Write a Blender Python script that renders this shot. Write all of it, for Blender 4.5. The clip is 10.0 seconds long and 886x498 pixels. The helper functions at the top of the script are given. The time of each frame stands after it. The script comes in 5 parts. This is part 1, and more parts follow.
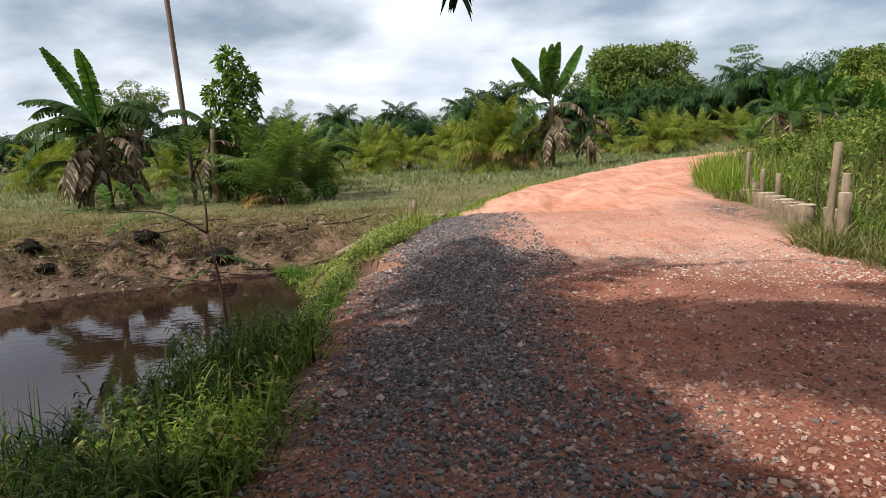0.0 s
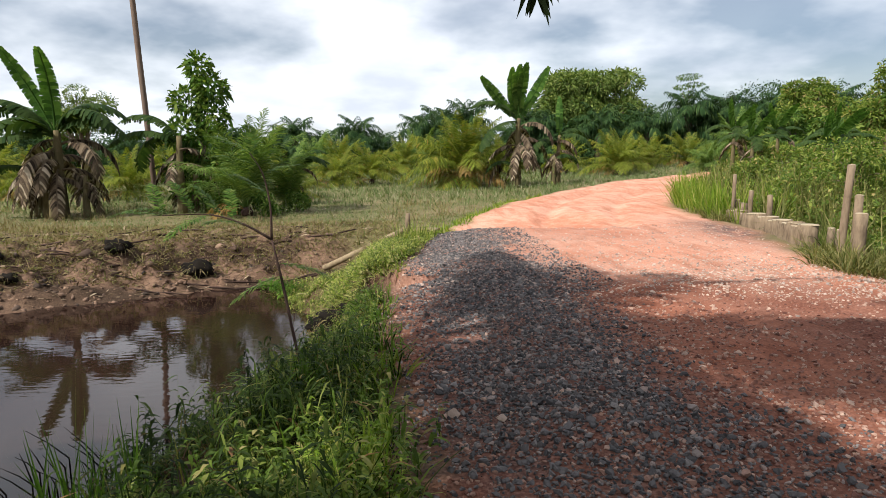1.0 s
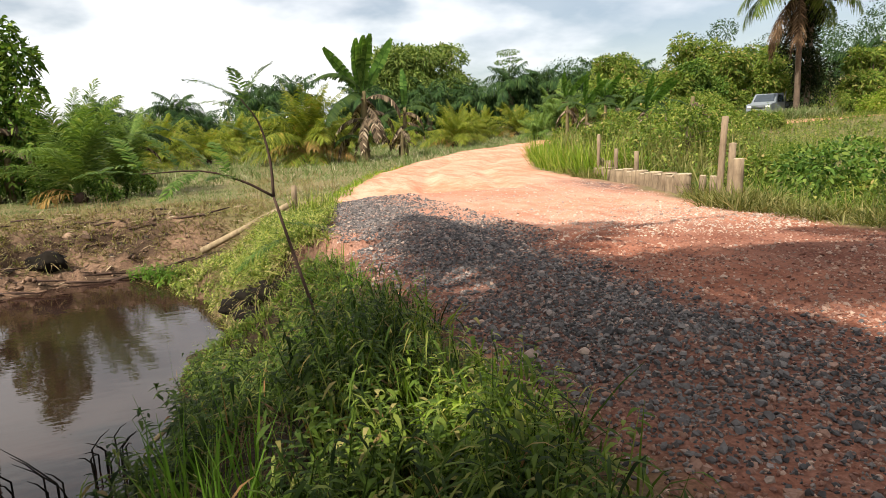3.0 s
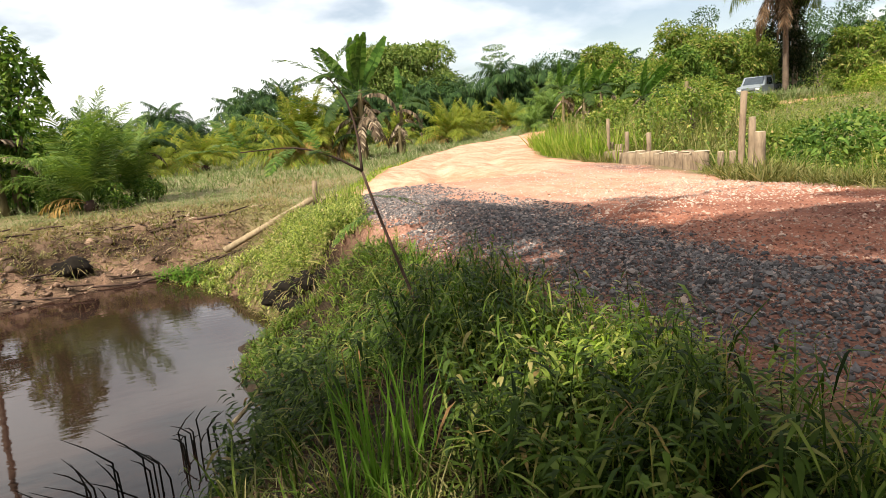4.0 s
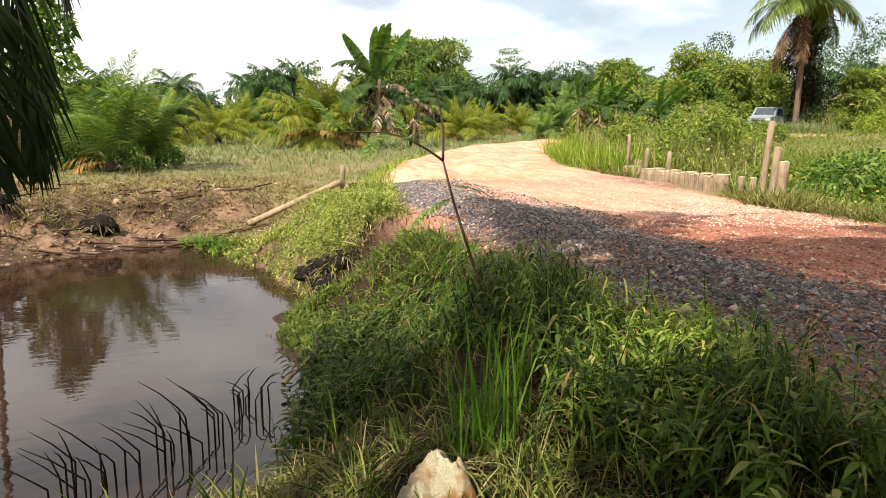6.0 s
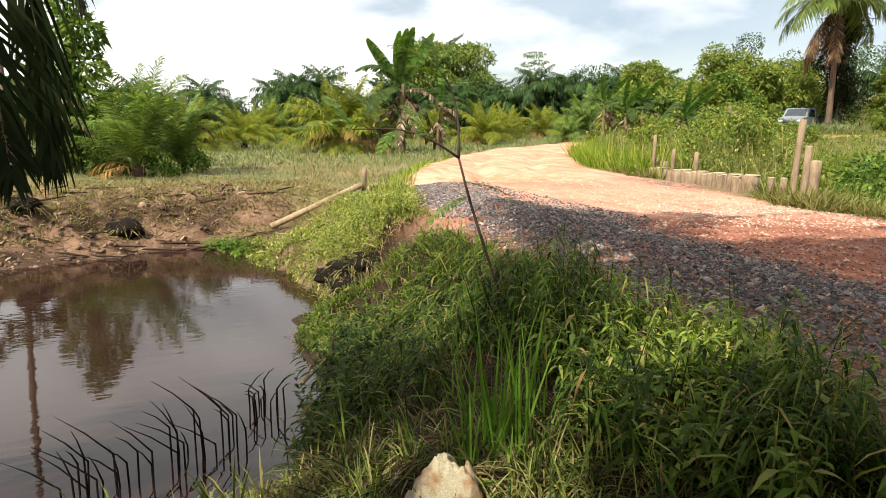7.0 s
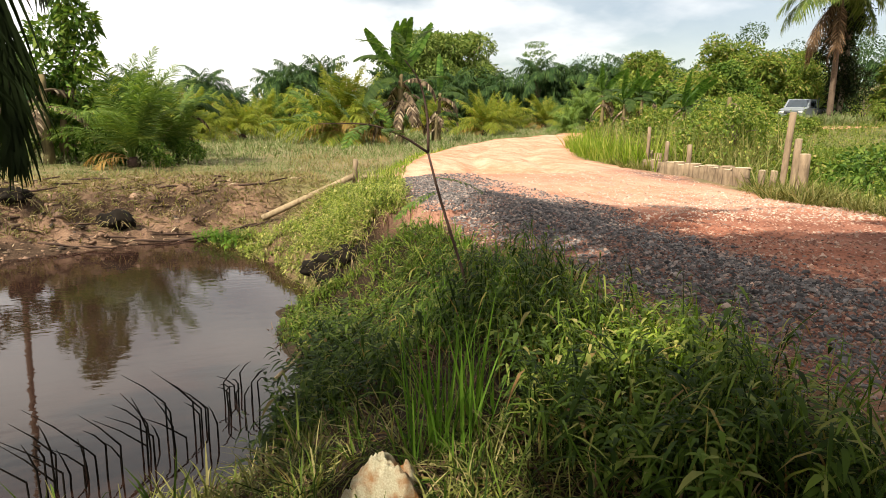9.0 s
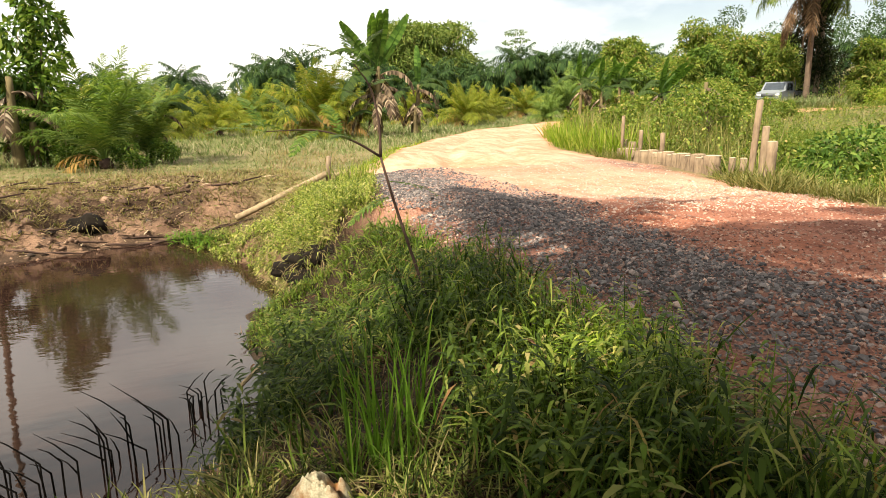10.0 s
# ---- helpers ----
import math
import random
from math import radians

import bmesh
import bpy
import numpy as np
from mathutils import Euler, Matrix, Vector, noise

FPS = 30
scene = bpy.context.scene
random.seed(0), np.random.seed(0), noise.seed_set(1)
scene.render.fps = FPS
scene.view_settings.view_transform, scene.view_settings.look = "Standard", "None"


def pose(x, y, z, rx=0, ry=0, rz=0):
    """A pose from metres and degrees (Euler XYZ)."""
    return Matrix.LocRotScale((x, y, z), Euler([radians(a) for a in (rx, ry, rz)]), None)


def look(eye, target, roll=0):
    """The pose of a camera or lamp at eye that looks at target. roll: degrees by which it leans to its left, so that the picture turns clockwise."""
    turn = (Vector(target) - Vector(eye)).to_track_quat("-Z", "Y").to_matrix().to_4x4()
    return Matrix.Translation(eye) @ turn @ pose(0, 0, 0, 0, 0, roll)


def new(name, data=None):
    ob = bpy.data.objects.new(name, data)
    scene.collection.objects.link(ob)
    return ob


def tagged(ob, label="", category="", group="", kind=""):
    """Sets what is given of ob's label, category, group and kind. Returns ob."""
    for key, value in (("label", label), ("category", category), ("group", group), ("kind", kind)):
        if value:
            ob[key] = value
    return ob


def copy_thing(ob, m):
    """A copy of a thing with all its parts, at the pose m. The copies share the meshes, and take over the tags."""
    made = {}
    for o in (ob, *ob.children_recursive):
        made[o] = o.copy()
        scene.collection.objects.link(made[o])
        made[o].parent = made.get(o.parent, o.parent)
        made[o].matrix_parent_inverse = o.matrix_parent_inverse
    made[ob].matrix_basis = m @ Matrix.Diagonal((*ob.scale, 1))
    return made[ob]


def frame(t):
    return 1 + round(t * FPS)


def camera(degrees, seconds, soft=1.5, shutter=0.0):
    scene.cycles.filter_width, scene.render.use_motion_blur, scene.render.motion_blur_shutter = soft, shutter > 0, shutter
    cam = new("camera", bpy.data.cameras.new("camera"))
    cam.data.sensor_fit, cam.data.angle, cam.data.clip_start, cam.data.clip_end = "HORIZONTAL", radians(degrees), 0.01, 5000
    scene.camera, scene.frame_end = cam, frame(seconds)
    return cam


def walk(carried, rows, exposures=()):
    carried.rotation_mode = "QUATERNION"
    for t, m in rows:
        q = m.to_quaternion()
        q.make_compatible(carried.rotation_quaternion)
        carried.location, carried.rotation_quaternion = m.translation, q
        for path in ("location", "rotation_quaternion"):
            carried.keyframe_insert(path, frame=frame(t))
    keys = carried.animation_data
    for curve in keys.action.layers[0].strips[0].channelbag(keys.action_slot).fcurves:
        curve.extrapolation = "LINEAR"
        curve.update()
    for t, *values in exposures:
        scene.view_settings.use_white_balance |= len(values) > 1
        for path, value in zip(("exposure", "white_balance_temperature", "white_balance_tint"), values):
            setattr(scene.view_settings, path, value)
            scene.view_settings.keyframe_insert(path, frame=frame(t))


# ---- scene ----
cam = camera(69.8, 10.0, soft=0.75)
PATH = [
    (0, (-0.008, 0.198, 1.665), (-0.013, 2.168, 1.323), -2.4),
    (0.5, (-0.569, 0.337, 1.602), (-0.48, 2.308, 1.278), -0.2),
    (1, (-1.092, 0.512, 1.596), (-0.919, 2.483, 1.303), -0.7),
    (1.5, (-1.487, 0.619, 1.531), (-1.072, 2.534, 1.134), -1.9),
    (2, (-1.827, 0.831, 1.512), (-1.407, 2.75, 1.133), -3.8),
    (2.5, (-2.138, 0.923, 1.419), (-1.481, 2.764, 0.998), -2.5),
    (2.7, (-2.261, 0.95, 1.407), (-1.578, 2.794, 1.042), -1.5),
    (3.8, (-2.983, 1.045, 1.244), (-2.252, 2.861, 0.834), -6.0),
    (4, (-3.154, 1.062, 1.226), (-2.431, 2.888, 0.85), -4.8),
    (4.5, (-3.546, 1.095, 1.228), (-2.825, 2.923, 0.854), -4.4),
    (5, (-3.756, 1.037, 1.24), (-2.987, 2.822, 0.767), -4.4),
    (5.5, (-3.835, 0.979, 1.247), (-3.063, 2.768, 0.795), -1.4),
    (5.7, (-3.842, 0.948, 1.253), (-3.081, 2.751, 0.842), 0.9),
    (6.8, (-3.71, 1.015, 1.18), (-3.001, 2.848, 0.809), 0.8),
    (7, (-3.716, 1.021, 1.181), (-3.041, 2.866, 0.809), 0.7),
    (7.5, (-3.724, 1.007, 1.188), (-3.054, 2.853, 0.807), 0.5),
    (8, (-3.701, 1.01, 1.178), (-3.068, 2.871, 0.811), 0.0),
    (8.5, (-3.64, 0.985, 1.202), (-2.923, 2.821, 0.86), 0.6),
    (9, (-3.476, 0.949, 1.217), (-2.811, 2.792, 0.815), 0.8),
    (9.5, (-3.314, 0.924, 1.245), (-2.668, 2.755, 0.764), 0.8),
    (10, (-3.244, 0.903, 1.311), (-2.544, 2.725, 0.879), -0.6),
]
EXPOSURES = [(0.0, 0.40, 6090, 10), (0.5, 0.72, 6140, 10), (1.0, 0.56, 6190, 10), (2.0, 0.76, 6530, 10), (2.5, 0.80, 6730, 10), (4.0, 1.12, 6780, 10), (4.5, 1.1, 6830, 10), (5.0, 1.05, 6880, 10), (5.5, 1.27, 6930, 10), (7.0, 1.15, 6920, 10), (8.5, 1.12, 7020, 10), (9.0, 1.06, 7120, 10), (9.5, 1.22, 7270, 10), (10.0, 1.32, 7420, 10)]
walk(cam, [(t, look(eye, target, roll)) for t, eye, target, roll in PATH], EXPOSURES)

# ---- light and sky ----
SUN_TO = Vector((-0.80, -0.50, 0.95)).normalized()
world = bpy.data.worlds.new("sky")
scene.world = world
world.use_nodes = True
wn, wl = world.node_tree.nodes, world.node_tree.links
wn.clear()
w_out, w_bg, w_sky = wn.new("ShaderNodeOutputWorld"), wn.new("ShaderNodeBackground"), wn.new("ShaderNodeTexSky")
w_sky.sky_type, w_sky.sun_disc = "NISHITA", False
w_sky.sun_elevation = math.asin(SUN_TO.z)
w_sky.sun_rotation = math.atan2(SUN_TO.x, SUN_TO.y)
w_sky.air_density, w_sky.dust_density = 1.0, 1.2
w_co, w_sep = wn.new("ShaderNodeTexCoord"), wn.new("ShaderNodeSeparateXYZ")
w_add, w_div, w_abs = wn.new("ShaderNodeMath"), wn.new("ShaderNodeVectorMath"), wn.new("ShaderNodeMath")
w_abs.operation, w_add.operation, w_add.inputs[1].default_value = "ABSOLUTE", "ADD", 0.30
w_div.operation = "DIVIDE"
wl.new(w_co.outputs["Generated"], w_sep.inputs[0])
wl.new(w_sep.outputs["Z"], w_abs.inputs[0])
wl.new(w_abs.outputs[0], w_add.inputs[0])
wl.new(w_co.outputs["Generated"], w_div.inputs[0])
w_com = wn.new("ShaderNodeCombineXYZ")
for k in range(3):
    wl.new(w_add.outputs[0], w_com.inputs[k])
wl.new(w_com.outputs[0], w_div.inputs[1])


def w_noise(scale, detail, rough, shift):
    m, n = wn.new("ShaderNodeMapping"), wn.new("ShaderNodeTexNoise")
    m.inputs["Location"].default_value = shift
    n.inputs["Scale"].default_value, n.inputs["Detail"].default_value, n.inputs["Roughness"].default_value = scale, detail, rough
    wl.new(w_div.outputs[0], m.inputs[0])
    wl.new(m.outputs[0], n.inputs["Vector"])
    return n.outputs["Fac"]


def w_ramp(source, stops):
    r = wn.new("ShaderNodeValToRGB")
    while len(r.color_ramp.elements) < len(stops):
        r.color_ramp.elements.new(0.5)
    for e, (p, c) in zip(r.color_ramp.elements, stops):
        e.position, e.color = p, (*c, 1)
    wl.new(source, r.inputs[0])
    return r.outputs[0]


CLOUD_COVER = w_ramp(w_noise(1.1, 6, 0.5, (3.1, 1.7, 0.0)), [(0.38, (0.2, 0.2, 0.2)), (0.54, (1, 1, 1))])
CLOUD_TONE = w_ramp(w_noise(1.7, 5, 0.5, (7.3, 2.2, 4.0)), [(0.34, (10.2, 10.7, 11.6)), (0.52, (14.4, 14.6, 14.9))])
w_mix = wn.new("ShaderNodeMix")
w_mix.data_type = "RGBA"
wl.new(CLOUD_COVER, w_mix.inputs["Factor"])
wl.new(w_sky.outputs[0], w_mix.inputs["A"])
wl.new(CLOUD_TONE, w_mix.inputs["B"])
wl.new(w_mix.outputs["Result"], w_bg.inputs[0])
w_bg.inputs["Strength"].default_value = 0.056
wl.new(w_bg.outputs[0], w_out.inputs[0])

sun = new("sun", bpy.data.lights.new("sun", "SUN"))
sun.data.energy, sun.data.angle, sun.data.color = 5.0, radians(0.6), (1.0, 0.95, 0.86)
sun.matrix_world = look((0, 0, 40), Vector((0, 0, 40)) - SUN_TO)

# ---- materials ----


class Nodes:
    """A short way to write node materials."""

    def __init__(self, name):
        self.m = bpy.data.materials.new(name)
        self.m.use_nodes = True
        self.t = self.m.node_tree
        self.b = self.t.nodes["Principled BSDF"]
        self.out = self.t.nodes["Material Output"]

    def add(self, kind, **values):
        n = self.t.nodes.new("ShaderNode" + kind)
        for key, v in values.items():
            n.inputs[key.replace("_", " ")].default_value = v
        return n

    def link(self, a, b):
        self.t.links.new(a, b)

    def place(self):
        return self.add("NewGeometry").outputs["Position"]

    def noise(self, scale, detail=4, rough=0.55, vec=None, stretch=None):
        n = self.add("TexNoise", Scale=scale, Detail=detail, Roughness=rough)
        v = vec if vec is not None else self.place()
        if stretch:
            mp = self.add("Mapping", Scale=stretch)
            self.link(v, mp.inputs["Vector"])
            v = mp.outputs[0]
        self.link(v, n.inputs["Vector"])
        return n.outputs["Fac"]

    def ramp(self, src, stops):
        r = self.add("ValToRGB")
        while len(r.color_ramp.elements) < len(stops):
            r.color_ramp.elements.new(0.5)
        for e, (p, c) in zip(r.color_ramp.elements, stops):
            e.position, e.color = p, (*c, 1)
        self.link(src, r.inputs[0])
        return r.outputs[0]

    def mix(self, fac, a, b, how="MIX"):
        n = self.add("Mix")
        n.data_type, n.blend_type = "RGBA", how
        for v, key in ((fac, "Factor"), (a, "A"), (b, "B")):
            sock = n.inputs[key] if key == "Factor" else [i for i in n.inputs if i.name == key and i.type == "RGBA"][0]
            if isinstance(v, (int, float)):
                sock.default_value = v
            elif isinstance(v, tuple):
                sock.default_value = (*v, 1)
            else:
                self.link(v, sock)
        return [o for o in n.outputs if o.type == "RGBA"][0]

    def bump(self, src, strength, distance):
        n = self.add("Bump", Strength=strength, Distance=distance)
        self.link(src, n.inputs["Height"])
        self.link(n.outputs[0], self.b.inputs["Normal"])

    def base(self, colour, rough=0.8, metal=0.0):
        if isinstance(colour, tuple):
            self.b.inputs["Base Color"].default_value = (*colour, 1)
        else:
            self.link(colour, self.b.inputs["Base Color"])
        self.b.inputs["Roughness"].default_value, self.b.inputs["Metallic"].default_value = rough, metal
        return self.m


def leaf_material(name, stops, rough=0.5, through_light=0.35, patch=0.0, patch_colour=(0.2, 0.13, 0.05), gloss=0.06):
    """Leaves: a colour for each leaf, a little light let through."""
    n = Nodes(name)
    g = n.add("NewGeometry")
    c = n.ramp(g.outputs["Random Per Island"], stops)
    big = n.noise(0.9, 3)
    c = n.mix(0.45, c, n.ramp(big, [(0.3, (0.55, 0.6, 0.5)), (0.7, (1.25, 1.2, 1.1))]), "MULTIPLY")
    if patch:
        c = n.mix(n.ramp(n.noise(7.0, 4), [(0.62 - patch, (0, 0, 0)), (0.72 - patch, (1, 1, 1))]), c, patch_colour)
    n.base(c, rough)
    n.b.inputs["Specular IOR Level"].default_value = gloss
    t, mx = n.add("BsdfTranslucent"), n.add("MixShader", Fac=through_light)
    n.link(n.mix(1.0, c, (1.25, 1.3, 0.55), "MULTIPLY"), t.inputs[0])
    n.link(n.b.outputs[0], mx.inputs[1])
    n.link(t.outputs[0], mx.inputs[2])
    n.link(mx.outputs[0], n.out.inputs[0])
    return n.m


def bark_material(name, dark, light, rings=0.0, scale=9.0):
    n = Nodes(name)
    v = n.add("TexCoord").outputs["Object"]
    f = n.noise(scale, 6, 0.65, v, (1, 1, 0.25 if not rings else 3.0))
    n.bump(f, 0.6, 0.02)
    n.b.inputs["Specular IOR Level"].default_value = 0.12
    return n.base(n.mix(n.ramp(n.noise(2.0, 3, 0.5, v), [(0.35, (0, 0, 0)), (0.65, (0.6, 0.6, 0.6))]), n.ramp(f, [(0.3, dark), (0.7, light)]), light), 0.9)


def ground_material():
    n = Nodes("earth")
    fields = {}
    for key in ("road", "gravel", "mud", "grass", "red_shade", "shade_peat"):
        a = n.add("Attribute")
        a.attribute_name = key
        fields[key] = a.outputs["Fac"]
    fine, mid, big = n.noise(38.0, 5, 0.6), n.noise(5.0, 5, 0.6), n.noise(0.5, 4, 0.55)
    clay = n.mix(0.5, n.ramp(mid, [(0.3, (0.39, 0.145, 0.08)), (0.5, (0.52, 0.25, 0.165)), (0.72, (0.62, 0.37, 0.27))]),
                 n.ramp(big, [(0.35, (0.39, 0.135, 0.07)), (0.65, (0.57, 0.335, 0.24))]))
    clay = n.mix(0.35, clay, n.ramp(fine, [(0.35, (0.45, 0.4, 0.38)), (0.65, (1.2, 1.2, 1.2))]), "MULTIPLY")
    grit = n.ramp(fine, [(0.36, (0.03, 0.022, 0.02)), (0.52, (0.095, 0.062, 0.052)), (0.68, (0.19, 0.13, 0.11))])
    mud = n.mix(0.6, n.ramp(mid, [(0.32, (0.05, 0.029, 0.018)), (0.52, (0.15, 0.087, 0.054)), (0.7, (0.29, 0.185, 0.12))]),
                n.ramp(fine, [(0.35, (0.05, 0.028, 0.018)), (0.65, (0.22, 0.14, 0.092))]))
    sod = n.mix(0.5, n.ramp(mid, [(0.3, (0.07, 0.055, 0.028)), (0.5, (0.14, 0.115, 0.05)), (0.7, (0.23, 0.175, 0.095))]),
                n.ramp(n.noise(0.35, 4), [(0.35, (0.065, 0.078, 0.022)), (0.65, (0.18, 0.14, 0.075))]))
    c = n.mix(fields["grass"], mud, sod)
    # Near-black earth: painted shade under the near bank's plants, dark mud on the far bank.
    c = n.mix(fields["shade_peat"], c, n.ramp(fine, [(0.32, (0.008, 0.005, 0.003)), (0.55, (0.026, 0.017, 0.010)), (0.7, (0.065, 0.042, 0.026))]))
    # Deep red clay: the near track's shade put into the colour, and the red ledge.
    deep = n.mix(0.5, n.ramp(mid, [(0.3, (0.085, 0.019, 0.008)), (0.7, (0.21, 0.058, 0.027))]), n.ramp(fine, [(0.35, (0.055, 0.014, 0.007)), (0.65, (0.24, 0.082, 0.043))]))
    streak = n.noise(1.6, 4, 0.6, None, (2.2, 0.45, 1.0))
    clay = n.mix(n.ramp(streak, [(0.5, (0, 0, 0)), (0.66, (0.75, 0.75, 0.75))]), clay, n.ramp(fine, [(0.3, (0.24, 0.085, 0.048)), (0.7, (0.42, 0.19, 0.115))]))
    clay = n.mix(fields["red_shade"], clay, deep)
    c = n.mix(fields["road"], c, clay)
    c = n.mix(n.mix(1.0, fields["gravel"], n.ramp(mid, [(0.3, (0.35, 0.35, 0.35)), (0.6, (1, 1, 1))]), "MULTIPLY"), c, grit)
    n.bump(n.mix(0.5, fine, mid), 0.55, 0.03)
    n.b.inputs["Specular IOR Level"].default_value = 0.12
    return n.base(c, 0.92)


def water_material():
    n = Nodes("pond_water")
    n.bump(n.noise(3.2, 3, 0.5, None, (1.0, 2.4, 1.0)), 0.035, 0.05)
    n.base(n.ramp(n.noise(0.6, 3), [(0.3, (0.013, 0.007, 0.005)), (0.7, (0.022, 0.011, 0.008))]), 0.02)
    n.b.inputs["IOR"].default_value = 1.33
    return n.m


def stone_material(name, stops):
    n = Nodes(name)
    c = n.ramp(n.add("NewGeometry").outputs["Random Per Island"], stops)
    f = n.noise(60.0, 4)
    c = n.mix(0.4, c, n.ramp(f, [(0.3, (0.55, 0.5, 0.48)), (0.7, (1.3, 1.3, 1.3))]), "MULTIPLY")
    n.bump(f, 0.4, 0.004)
    return n.base(c, 0.85)


def plain(name, colour, rough=0.6, metal=0.0, grain=20.0, vary=0.3):
    n = Nodes(name)
    v = n.add("TexCoord").outputs["Object"]
    f = n.noise(grain, 5, 0.6, v)
    lo, hi = tuple(k * (1 - vary) for k in colour), tuple(min(1, k * (1 + vary)) for k in colour)
    n.bump(f, 0.15, 0.003)
    return n.base(n.ramp(f, [(0.3, lo), (0.7, hi)]), rough, metal)


EARTH, WATER = ground_material(), water_material()
GREY_STONE = stone_material("grey_stone", [(0.0, (0.032, 0.029, 0.029)), (0.5, (0.082, 0.074, 0.072)), (0.85, (0.17, 0.15, 0.14)), (1.0, (0.30, 0.22, 0.18))])
# Dusty stones in two copies: darker for the shaded track, paler for the lit.
PINK_STONE = stone_material("shaded_dusty_stone", [(0.0, (0.09, 0.030, 0.018)), (0.4, (0.19, 0.082, 0.054)), (0.7, (0.29, 0.17, 0.12)), (0.92, (0.41, 0.285, 0.215)), (1.0, (0.09, 0.07, 0.062))])
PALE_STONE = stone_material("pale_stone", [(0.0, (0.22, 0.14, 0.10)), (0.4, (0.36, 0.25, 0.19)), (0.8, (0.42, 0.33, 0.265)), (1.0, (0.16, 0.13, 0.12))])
GRASS = leaf_material("bank_grass", [(0.0, (0.034, 0.058, 0.010)), (0.5, (0.08, 0.13, 0.020)), (0.85, (0.15, 0.20, 0.036)), (1.0, (0.26, 0.22, 0.09))])
# The darkest stops paint in the shade deep between the blades.
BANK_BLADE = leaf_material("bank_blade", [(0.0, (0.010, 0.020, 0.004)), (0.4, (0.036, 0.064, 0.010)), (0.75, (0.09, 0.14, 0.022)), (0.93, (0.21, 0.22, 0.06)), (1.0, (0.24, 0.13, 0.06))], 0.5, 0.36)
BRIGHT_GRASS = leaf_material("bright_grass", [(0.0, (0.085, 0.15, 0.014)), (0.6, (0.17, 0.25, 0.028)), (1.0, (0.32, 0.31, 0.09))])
# Dark stops again carry the weeds' self-shadow in the leaf colour.
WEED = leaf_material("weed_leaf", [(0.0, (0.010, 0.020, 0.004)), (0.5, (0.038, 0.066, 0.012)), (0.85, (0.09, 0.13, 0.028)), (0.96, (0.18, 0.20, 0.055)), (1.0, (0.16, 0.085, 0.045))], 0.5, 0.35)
DRY_GRASS = leaf_material("dry_grass", [(0.0, (0.14, 0.105, 0.06)), (0.5, (0.25, 0.19, 0.11)), (0.8, (0.20, 0.19, 0.07)), (1.0, (0.11, 0.14, 0.04))], 0.8, 0.2)
FIELD_GRASS = leaf_material("field_grass", [(0.0, (0.06, 0.095, 0.028)), (0.5, (0.125, 0.165, 0.062)), (0.8, (0.20, 0.22, 0.11)), (1.0, (0.33, 0.31, 0.22))], 0.8, 0.2)
STRAW_GRASS = leaf_material("straw_grass", [(0.0, (0.06, 0.075, 0.018)), (0.5, (0.145, 0.145, 0.045)), (0.8, (0.28, 0.24, 0.115)), (1.0, (0.10, 0.13, 0.03))], 0.5, 0.3)
DEAD_STEM = leaf_material("dead_stem", [(0.0, (0.03, 0.018, 0.011)), (0.6, (0.09, 0.055, 0.032)), (1.0, (0.20, 0.13, 0.08))], 0.8, 0.15)
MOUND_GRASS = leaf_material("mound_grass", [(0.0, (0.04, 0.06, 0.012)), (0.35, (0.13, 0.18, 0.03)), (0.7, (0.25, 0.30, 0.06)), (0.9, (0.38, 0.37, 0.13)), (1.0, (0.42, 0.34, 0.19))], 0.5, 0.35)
DEAD_LEAF = leaf_material("dead_leaf", [(0.0, (0.03, 0.02, 0.014)), (0.5, (0.11, 0.075, 0.048)), (0.85, (0.25, 0.18, 0.12)), (1.0, (0.42, 0.33, 0.24))], 0.85, 0.1)
RICE_GRASS = leaf_material("sedge", [(0.0, (0.045, 0.10, 0.012)), (1.0, (0.105, 0.19, 0.026))])
PALM_LEAF = leaf_material("palm_leaflet", [(0.0, (0.055, 0.10, 0.026)), (0.6, (0.12, 0.19, 0.045)), (1.0, (0.22, 0.27, 0.07))], 0.45)
YOUNG_PALM = leaf_material("young_palm_leaflet", [(0.0, (0.075, 0.105, 0.016)), (0.5, (0.16, 0.195, 0.028)), (0.88, (0.26, 0.26, 0.045)), (1.0, (0.36, 0.20, 0.06))], 0.5, 0.4)
FAR_PALM = leaf_material("far_palm_leaflet", [(0.0, (0.014, 0.034, 0.013)), (0.6, (0.032, 0.066, 0.021)), (1.0, (0.07, 0.11, 0.034))], 0.5, 0.25)
# Near-black copy of the palm leaf: the fronds' shaded look is in the colour.
SHADE_PALM = leaf_material("shaded_palm_leaflet", [(0.0, (0.006, 0.010, 0.004)), (0.7, (0.012, 0.020, 0.006)), (1.0, (0.04, 0.038, 0.016))], 0.5, 0.2)
DRY_FROND = leaf_material("dry_frond", [(0.0, (0.15, 0.085, 0.03)), (0.6, (0.28, 0.18, 0.06)), (1.0, (0.20, 0.15, 0.07))], 0.8, 0.25)
TREE_LEAF = leaf_material("tree_leaf", [(0.0, (0.032, 0.07, 0.014)), (0.6, (0.08, 0.145, 0.026)), (1.0, (0.17, 0.22, 0.05))], 0.45, 0.3)
PALE_TREE = leaf_material("pale_tree_leaf", [(0.0, (0.05, 0.085, 0.02)), (0.6, (0.12, 0.17, 0.04)), (1.0, (0.22, 0.25, 0.08))], 0.55, 0.3)
THICKET_LEAF = leaf_material("thicket_leaf", [(0.0, (0.045, 0.08, 0.014)), (0.5, (0.115, 0.17, 0.030)), (0.9, (0.23, 0.265, 0.06)), (1.0, (0.34, 0.25, 0.11))], 0.5, 0.35)
